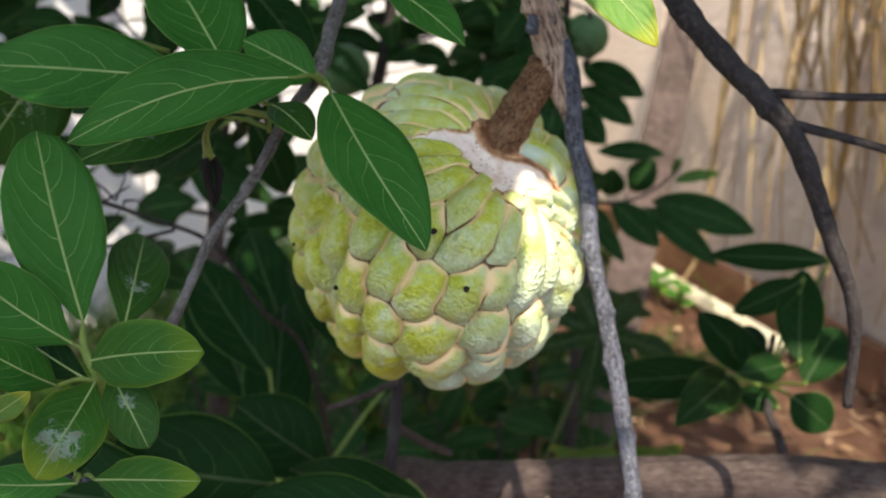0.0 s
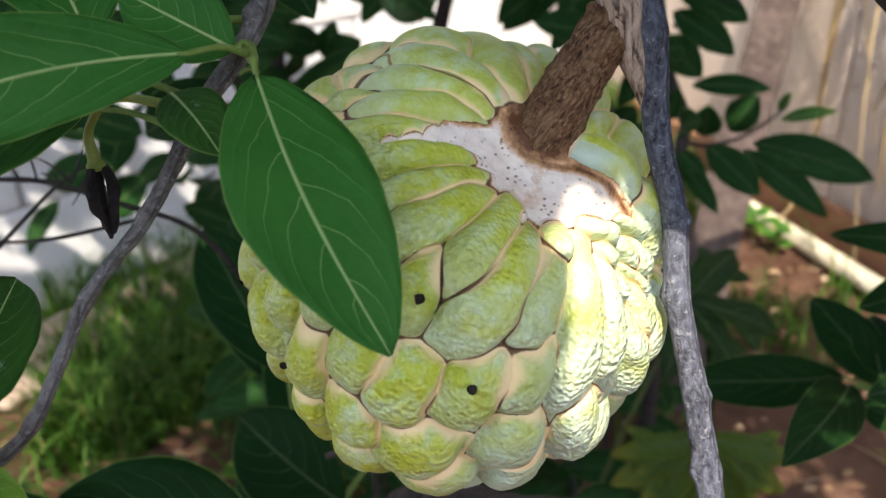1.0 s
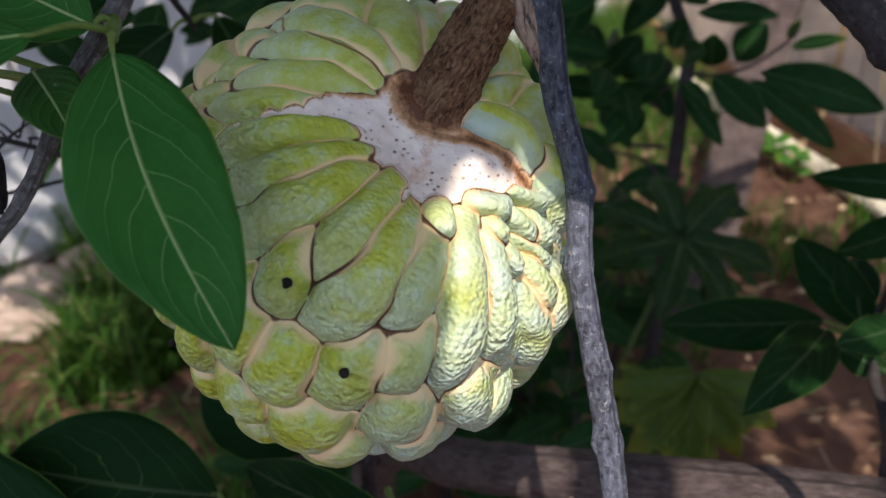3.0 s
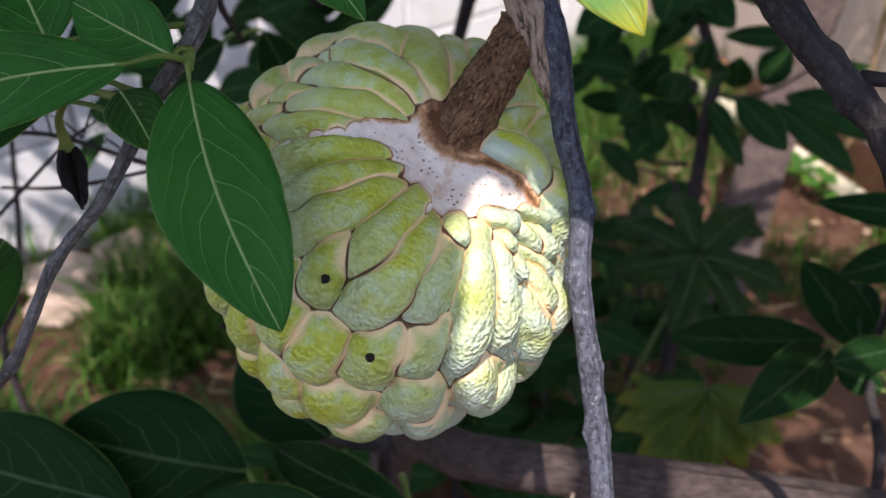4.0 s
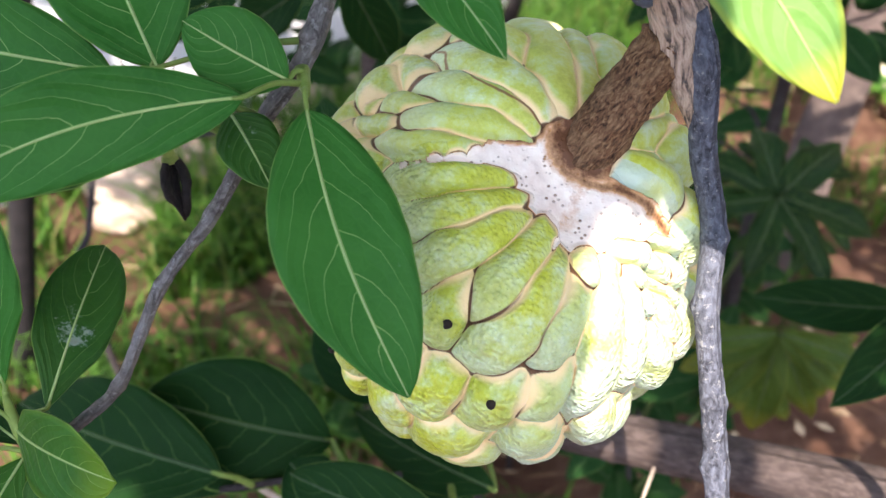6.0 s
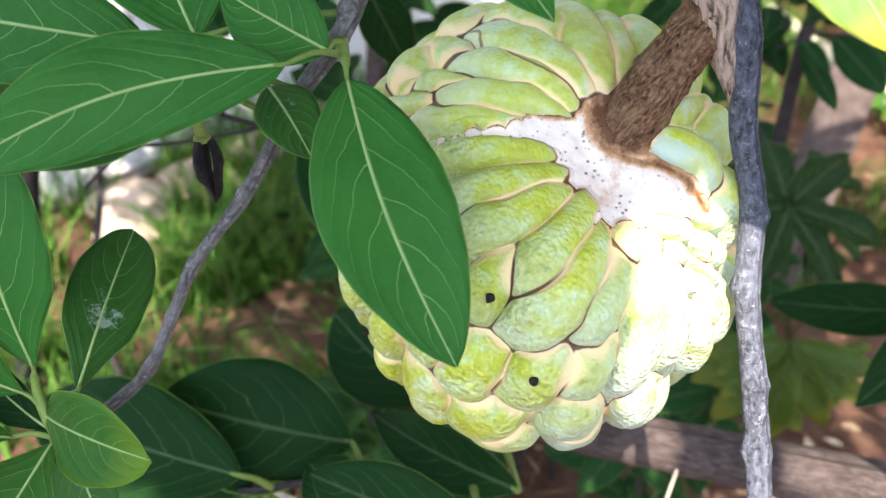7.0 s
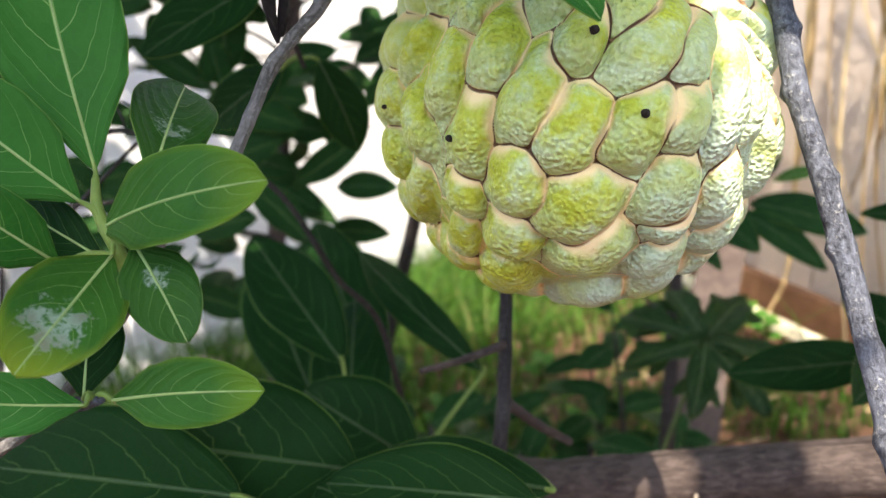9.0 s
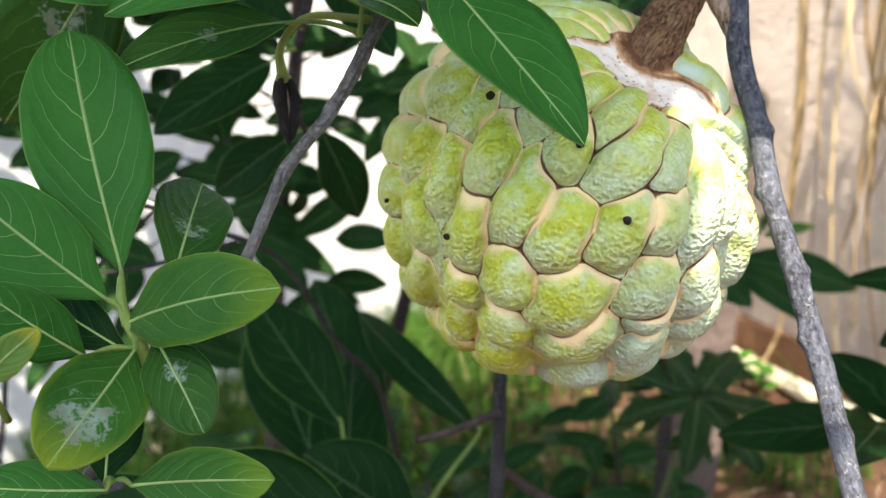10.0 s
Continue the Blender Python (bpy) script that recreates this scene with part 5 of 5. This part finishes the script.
# ---- papaya seedlings with lobed leaves ----
def papaya(root, hub, size, tilt, seed, hang=False):
    rnd = random.Random(seed)
    plant = thing("papaya_seedling", "young papaya plant with deeply lobed leaf on green stalk", "seedling", "papaya seedlings")
    root, hub = np.array(root), np.array(hub)
    tube("leaf_stalk", [root, root * 0.5 + hub * 0.5 + np.array((0, 0, 0.03)), hub], [0.0028, 0.0022, 0.0016], PAPAYA_RIB, plant, seg=8, steps=8, rough=0.03)
    n = Vector(tilt).normalized()
    x = n.orthogonal().normalized()
    y = n.cross(x)
    for k in range(7):
        a = radians(-150 + 50 * k + rnd.uniform(-6, 6))
        long = size * (1.0 - 0.05 * abs(k - 3)) * rnd.uniform(0.9, 1.1)
        d = x * math.cos(a) + y * math.sin(a) - n * 0.25
        if hang:
            a = radians(-72 + 24 * k + rnd.uniform(-6, 6))
            d = Vector((math.sin(a), 0, -math.cos(a))) + n * 0.2
            long *= 0.9 + 0.25 * math.cos(a)
        tip = hub + np.array(d) * long
        leaf(plant, tuple(hub), tuple(tip), long * (0.28 if hang else 0.36), tuple(n), PAPAYA_PALE if hang else PAPAYA, rib=0.0009, rib_material=PAPAYA_RIB, nl=16, nw=3, blunt=0.6, bend=0.06, wave=0.05)
        for s in (-1, 1):
            mid = hub + np.array(d) * long * 0.45
            out = np.array(d) + s * np.array(n.cross(Vector(d))) * 0.8
            leaf(plant, tuple(mid), tuple(mid + out * long * 0.33), long * 0.16, tuple(n), PAPAYA_PALE if hang else PAPAYA, rib=0, nl=10, nw=2, blunt=0.6)
    return plant


papaya((0.02, 0.62, -0.01), (0.1521, 0.6341, 0.3306), 0.085, (-0.2, -0.75, 0.6), 3, True)
papaya((0.03, 0.70, -0.01), (0.1400, 0.6919, 0.4168), 0.085, (0.1, -0.45, 0.85), 4)

# ---- things by the walls ----
pole = thing("ivory_pole", "pale ivory pipe lying on the soil along the slab wall", "pipe")
tube("pipe", [FRAME_B @ Vector((u, 0.10, 0.020)) for u in (0.45, 0.0, -0.3, -0.55)], [0.019] * 4, PIPE, pole, seg=20, steps=4, rough=0.0)
bm = bmesh.new()
box(bm, FRAME_B @ pose(-0.05, 0.045, 0.045), 1.35, 0.025, 0.09, 0.004)
kick = thing("foot_plank", "brown plank standing on edge along the foot of the wall", "plank")
part("plank", bm, PLANK, kick)


def stake(foot, top, width, name, label):
    t = thing(name, label, "stake")
    foot, top = Vector(foot), Vector(top)
    z = (top - foot).normalized()
    x = z.cross(Vector((0.3, 1, 0))).normalized()
    m = Matrix((x, z.cross(x), z)).transposed().to_4x4()
    m.translation = (foot + top) / 2
    bm = bmesh.new()
    box(bm, m, width, width * 0.55, (top - foot).length, 0.005)
    bmesh.ops.subdivide_edges(bm, edges=[e for e in bm.edges if e.calc_length() > 0.3], cuts=30)
    for v in bm.verts:
        v.co += Vector((noise.noise(v.co * 9), noise.noise(v.co * 9 + Vector((5, 5, 5))), 0)) * 0.006
    part("post", bm, WOOD_STAKE, t)
    return t


stake((0.225, 1.137, -0.03), (0.62, 2.16, 0.72), 0.075, "wooden_stake", "weathered wooden stake leaning on the slab wall")
rod = thing("round_stake", "dark round wooden stake standing in the grass", "stake")
tube("pole", [(-0.7295, 0.75, -0.03), (-0.7148, 0.752, 0.0112), (-0.6162, 0.75, 0.2880), (-0.5177, 0.75, 0.5649)], [0.0150, 0.0145, 0.0140, 0.0135], DARK_WOOD, rod, seg=14, steps=8, rough=0.06)


def fronds():
    """Dry palm straw hanging down the slab wall."""
    rnd = random.Random(8)
    bundle = thing("dry_fronds", "dry straw-brown palm fronds hanging down the slab wall", "fronds")
    for k in range(240):
        verts, faces = [], []
        u0 = -0.34 - 0.85 * rnd.random() ** (0.75 if k < 130 else 0.35)
        z0 = rnd.uniform(0.75, 1.25)
        drift = rnd.uniform(-0.30, -0.02) if k % 4 else rnd.uniform(-0.1, 0.2)
        drop = z0 - rnd.uniform(0.02, 0.45) if k % 3 else rnd.uniform(0.3, 0.6)
        out = rnd.uniform(0.05, 0.16)
        width = rnd.uniform(0.004, 0.010)
        steps, n0 = 10, len(verts)
        for i in range(steps + 1):
            s = i / steps
            u = u0 + drift * s ** 1.4 + 0.012 * math.sin(s * 6 + k)
            p = FRAME_B @ Vector((u, out + 0.03 * math.sin(s * 4 + k), z0 - drop * s))
            w = width * (1 - 0.75 * s)
            a = rnd.uniform(-0.3, 0.3)
            verts += [p + FRAME_B.to_3x3() @ Vector((-w, w * a, 0)), p + FRAME_B.to_3x3() @ Vector((0, w * 0.6, 0)), p + FRAME_B.to_3x3() @ Vector((w, -w * a, 0))]
        for i in range(steps):
            for j in range(2):
                q = n0 + i * 3 + j
                faces.append((q, q + 1, q + 4, q + 3))
        link_mesh("frond", verts, faces, STRAW, bundle)
    return bundle


fronds()
straw = thing("dry_frond", "single dry brown frond hanging down the wall", "frond", "dry fronds")
tube("blade", [FRAME_B @ Vector(q) for q in ((-0.24, 0.06, 0.95), (-0.245, 0.05, 0.6), (-0.225, 0.045, 0.35), (-0.235, 0.06, 0.12), (-0.25, 0.15, 0.0))], [0.008, 0.011, 0.006, 0.004, 0.002], STRAW, straw, seg=8, steps=8, flat=0.4)

rock_group = "stones along the wall foot"
for k, (x, y, r) in enumerate(((-0.81, 1.19, 0.060), (-0.74, 1.30, 0.055), (-0.68, 1.42, 0.05), (-0.60, 1.52, 0.06), (-0.52, 1.64, 0.05), (-0.78, 1.11, 0.04), (-0.66, 1.27, 0.03))):
    bm = bmesh.new()
    bmesh.ops.create_icosphere(bm, subdivisions=4, radius=1.0)
    for v in bm.verts:
        d = v.co.normalized()
        q = d + Vector((k * 7, 0, 0))
        v.co = d * (1 + 0.25 * noise.noise(q * 1.5) + 0.10 * noise.noise(q * 4))
        v.co = Vector((v.co.x * r * 1.3, v.co.y * r, v.co.z * r * 0.6)) + Vector((x, y, r * 0.25))
    st = thing("stone", "pale pinkish rough stone beside the block wall", "stone", rock_group)
    part("stone_body", bm, ROCK, st, smooth=True)


# ---- grass, litter, the crown overhead ----
def grass():
    rnd = random.Random(12)
    verts, faces = [], []
    for k in range(17000):
        zone = rnd.random()
        if zone < 0.42:
            s, o = rnd.uniform(-0.25, 1.60), abs(rnd.gauss(0.05, 0.28)) + 0.03
            p = FRAME_A @ Vector((s, o, 0))
            tall = rnd.uniform(0.07, 0.20)
        elif zone < 0.74:
            p = Vector((rnd.gauss(-0.52, 0.24), rnd.gauss(1.06, 0.25), 0))
            tall = rnd.uniform(0.06, 0.21)
            if noise.noise(p * 6) < -0.08:
                continue
        else:
            p = Vector((rnd.uniform(-0.1, 0.6), rnd.uniform(1.0, 2.5), 0))
            tall = rnd.uniform(0.03, 0.10)
            if noise.noise(p * 4) < -0.25 + 0.6 * max(0.0, p.x):
                continue
        a = rnd.uniform(0, 6.28)
        if p.x < -0.42 and 0.90 < p.y < 1.75:  # a bare strip along the stones
            beside = abs((p.x + 0.83) * 0.817 - (p.y - 1.20) * 0.576)
            if beside < 0.022:
                continue
        lean = rnd.uniform(0.2, 1.0) * tall
        w = rnd.uniform(0.0016, 0.0036) * (1.5 if 0.42 <= zone < 0.74 else 1.0)
        d, s = Vector((math.cos(a), math.sin(a), 0)), Vector((-math.sin(a), math.cos(a), 0))
        n0 = len(verts)
        for i in range(5):
            t = i / 4
            c = p + d * lean * t * t + Vector((0, 0, tall * (t - 0.35 * t ** 3) - 0.01))
            verts += [c - s * w * (1 - t), c + s * w * (1 - t) + Vector((0, 0, 0.0004))]
        for i in range(4):
            q = n0 + 2 * i
            faces.append((q, q + 1, q + 3, q + 2))
    return tagged(link_mesh("grass", verts, faces, GRASS), "tufts of green grass along the wall and over the soil", "grass", kind="stuff")


grass()


def litter():
    rnd = random.Random(13)
    verts, faces = [], []
    for k in range(2600):
        p = Vector((rnd.uniform(-0.7, 1.0), rnd.uniform(0.3, 2.4), 0.004 + 0.01 * rnd.random()))
        a, n0 = rnd.uniform(0, 6.28), len(verts)
        d = Vector((math.cos(a), math.sin(a), rnd.uniform(-0.15, 0.25)))
        s = Vector((-math.sin(a), math.cos(a), rnd.uniform(-0.4, 0.4)))
        if k % 3:
            long, wide = rnd.uniform(0.02, 0.09), rnd.uniform(0.0007, 0.0014)
        else:
            long, wide = rnd.uniform(0.008, 0.03), rnd.uniform(0.003, 0.008)
        up = Vector((0, 0, 0.0012))
        verts += [p - d * long / 2, p + s * wide + up, p + d * long / 2, p - s * wide + up, p - Vector((0, 0, 0.0015))]
        faces += [(n0, n0 + 1, n0 + 2, n0 + 3), (n0, n0 + 4, n0 + 1), (n0 + 1, n0 + 4, n0 + 2), (n0 + 2, n0 + 4, n0 + 3), (n0 + 3, n0 + 4, n0)]
    return tagged(link_mesh("dry_litter", verts, faces, LITTER, smooth=False), "dry straw, leaf bits and stalks on the soil", "litter", kind="stuff")


litter()


def seedlings():
    """Small broad-leaved weeds on the soil."""
    rnd = random.Random(15)
    for x, y in ((0.47, 1.72), (0.50, 1.66), (-0.32, 0.92), (-0.26, 0.85), (0.10, 1.25), (-0.02, 1.05), (-0.12, 1.30), (0.05, 1.5)):
        w = thing("weed", "small broad-leaved green weed growing in the soil", "weed", "weeds on the soil")
        tube("stem", [(x, y, -0.01), (x + 0.004, y, 0.03), (x, y + 0.004, 0.06)], [0.0016, 0.0013, 0.0008], PETIOLE, w, seg=6, steps=4)
        for k in range(7):
            a, z = k * 2.4 + x * 50, 0.02 + 0.006 * k
            b = Vector((x, y, z))
            t = b + Vector((math.cos(a), math.sin(a), rnd.uniform(0.0, 0.5))) * rnd.uniform(0.03, 0.05)
            leaf(w, b, t, 0.022, (0, -0.4, 0.9), LEAF_YOUNG, rib=0, nl=10, nw=2)


seedlings()


def undergrowth():
    """Shaded leafy plants under the tree, between the branch and the wall."""
    rnd = random.Random(44)
    for k in range(19):
        x, y = -0.26 + 0.023 * k + rnd.uniform(-0.03, 0.03), rnd.uniform(0.62, 1.10)
        tall = rnd.uniform(0.16, 0.34)
        w = thing("young_plant", "shaded leafy young plant with leaves in shade-darkened green", "plant", "young plants under the tree")
        top = Vector((x + rnd.uniform(-0.04, 0.04), y + rnd.uniform(-0.04, 0.04), tall))
        foot = Vector((x, y, -0.015))
        tube("stem", [foot, (foot + top) / 2 + Vector((0.01, 0, 0)), top], [0.004, 0.003, 0.0015], BARK_DARK, w, seg=7, steps=6)
        for n in range(11):
            s = 0.35 + 0.65 * n / 10
            b = foot.lerp(top, s)
            a = n * 2.4 + k
            t = b + Vector((math.cos(a), math.sin(a), rnd.uniform(-0.35, 0.5))).normalized() * rnd.uniform(0.05, 0.085)
            leaf(w, b, t, rnd.uniform(0.026, 0.036), (rnd.uniform(-0.2, 0.2), -0.5, 0.8), LEAF_FAR_SHADED, rib=0.0007, rib_material=RIB_SHADED, nl=12, nw=3, blunt=0.75)


undergrowth()


def crown():
    """The tree's unseen leaves and limbs overhead, placed to shade all but chosen gaps."""
    rnd = random.Random(31)
    verts, faces, uvs = [], [], []

    def add(v, f, uv):
        n0 = len(verts)
        verts.extend(v)
        faces.extend([tuple(i + n0 for i in q) for q in f])
        uvs.extend(uv)

    # spots kept in direct sun: no leaf may stand in their way
    gaps = [(on_fruit(p, a), r) for p, a, r in ((25, 298, 0.003), (32, 306, 0.0035), (39, 304, 0.0035), (46, 303, 0.0035), (54, 302, 0.0035), (60, 302, 0.003), (40, 312, 0.004), (49, 311, 0.005), (55, 310, 0.004), (48, 329, 0.004), (54, 333, 0.005), (58, 323, 0.005), (69, 335, 0.006), (29, 314, 0.004), (67, 310, 0.005))]
    gaps += [((0.0465, 0.2430, 0.6550), 0.006), ((0.0510, 0.2350, 0.6360), 0.007), ((0.0530, 0.2290, 0.6220), 0.007), ((0.0570, 0.2120, 0.6000), 0.007), ((0.036, 0.345, 0.517), 0.009), ((0.130, 0.315, 0.535), 0.010),
             ((0.045, 0.223, 0.735), 0.0055), ((0.0215, 0.247, 0.757), 0.005), ((0.018, 0.249, 0.790), 0.006)]
    # spots on the fruit that get leaves set between them and the sun
    covers = [on_fruit(p, a) for p, a in ((11, 353), (19, 3), (22, 354), (14, 357), (34, 342), (42, 342), (24, 177), (24, 147), (25, 127), (35, 116), (24, 201), (17, 239), (29, 258), (47, 271), (39, 280), (55, 281), (36, 284), (43, 285), (48, 285), (55, 286), (31, 288), (26, 116), (19, 112), (36, 112), (25, 111))]
    count = 0
    for k in range(9000):
        z = rnd.uniform(0.98, 1.30)
        # spread evenly over what the sun would reach at the fruit's height
        gx, gy = rnd.uniform(-0.50, 0.60), rnd.uniform(-0.10, 1.05)
        near = k % 4 == 0
        # extra leaves to shade the block wall and the grass before it
        if k % 4 == 1:
            gx, gy = rnd.uniform(-1.05, -0.22), rnd.uniform(0.70, 1.65)
            if rnd.random() < (0.38 if gy < 1.0 else 0.25):
                continue
        elif k % 8 == 2:
            # extra leaves to shade the ground behind the fruit
            gx, gy = rnd.uniform(-0.10, 0.34), rnd.uniform(0.35, 1.00)
        elif not near and gy < 0.13:
            continue
        if near:
            gx, gy, z = rnd.uniform(-0.10, 0.075), rnd.uniform(0.16, 0.38), rnd.uniform(0.96, 1.1)
        if k < 14 * len(covers):
            near = True
            g = Vector(covers[k % len(covers)]) + Vector((rnd.uniform(-0.003, 0.003), rnd.uniform(-0.003, 0.003), 0))
            g = g + SUN_TO * ((0.66 - g.z) / SUN_TO.z)
            gx, gy, z = g.x, g.y, rnd.uniform(0.90, 1.0)
        if not near and gx > 0.22 and gy > 0.35 and rnd.random() < 0.38:
            continue
        c = Vector((gx, gy, 0.66)) + SUN_TO * ((z - 0.66) / SUN_TO.z)
        long = rnd.uniform(0.015, 0.026) if k < 14 * len(covers) else rnd.uniform(0.028, 0.045) if near else rnd.uniform(0.045, 0.080)
        a = rnd.uniform(0, 6.28)
        d = Vector((math.cos(a), math.sin(a), rnd.uniform(-0.5, 0.2))).normalized()
        s = d.cross(Vector((0, 0, 1))).normalized()
        clear = True
        for g, r in gaps:
            g = Vector(g)
            for u, w in ((-0.5, 0), (-0.25, -0.18), (-0.25, 0.18), (0, -0.23), (0, 0), (0, 0.23), (0.25, -0.18), (0.25, 0.18), (0.5, 0)):
                off = c + d * (u * long) + s * (w * long) - g
                off -= SUN_TO * off.dot(SUN_TO)
                if off.length < r + 0.002:
                    clear = False
                    break
            if not clear:
                break
        if not clear:
            continue
        v, f, uv, _, _ = leaf_data(c - d * long / 2, c + d * long / 2, long * 0.45, (rnd.uniform(-0.4, 0.5), rnd.uniform(-0.5, 0.3), 0.8), nl=6, nw=1, seed=k)
        add(v, f, uv)
        count += 1
        if count > 5200:
            break
    for pts, rad in (([(0.012, 0.262, 0.860), (0.0, 0.28, 1.0), (-0.02, 0.25, 1.2), (0.05, 0.2, 1.5)], [0.0056, 0.008, 0.011, 0.014]),
                     ([(-0.026, 0.276, 0.760), (-0.03, 0.30, 0.90), (-0.02, 0.27, 1.18)], [0.003, 0.004, 0.006]),
                     ([(0.048, 0.290, 0.780), (0.03, 0.31, 0.95), (-0.02, 0.25, 1.2)], [0.0036, 0.005, 0.008]),
                     ([(-0.02, 0.25, 1.2), (-0.3, 0.1, 1.3), (-0.6, -0.2, 1.4)], [0.010, 0.008, 0.004]),
                     ([(-0.02, 0.25, 1.2), (0.3, -0.1, 1.3), (0.6, -0.3, 1.4)], [0.010, 0.008, 0.004])):
        add(*tube_data(pts, rad, seg=8, steps=6))
    return tagged(link_mesh("tree_crown", verts, faces, LEAF_CROWN, uvs=uvs), "unseen leafy crown of the sugar apple tree, set to shade the scene", "tree crown", kind="stuff")


crown()


# ---- pieces of the walls ----
def blocks():
    bm = bmesh.new()
    box(bm, Matrix.Identity(4), 0.388, 0.09, 0.190, 0.004)
    me = bpy.data.meshes.new("block")
    bm.to_mesh(me)
    bm.free()
    me.materials.append(BLOCK)
    rnd = random.Random(2)
    for row in range(8):
        for col in range(8):
            u = -1.4 + 0.40 * col + (0.2 if row % 2 else 0.0)
            if u > 1.55:
                continue
            ob = new("block", me)
            ob.parent = wall_north
            ob.matrix_basis = FRAME_A @ pose(u, -0.050 + rnd.uniform(-0.0015, 0.0015), 0.01 + 0.1 + 0.196 * row, 0, 0, rnd.uniform(-0.15, 0.15))


def slabs():
    rnd = random.Random(4)
    u = -1.6
    while u < 0.85:
        wide = rnd.choice((0.24, 0.30, 0.34))
        if u < -0.24 < u + wide:
            wide = -0.24 - u
        bm = bmesh.new()
        box(bm, Matrix.Identity(4), wide - 0.008, 0.05, 1.5, 0.006)
        ob = part("slab", bm, SLAB, wall_east)
        ob.matrix_basis = FRAME_B @ pose(u + wide / 2, -0.028 + rnd.uniform(-0.004, 0.004), 0.74, rnd.uniform(-0.4, 0.4), 0, 0)
        u += wide


blocks()
slabs()
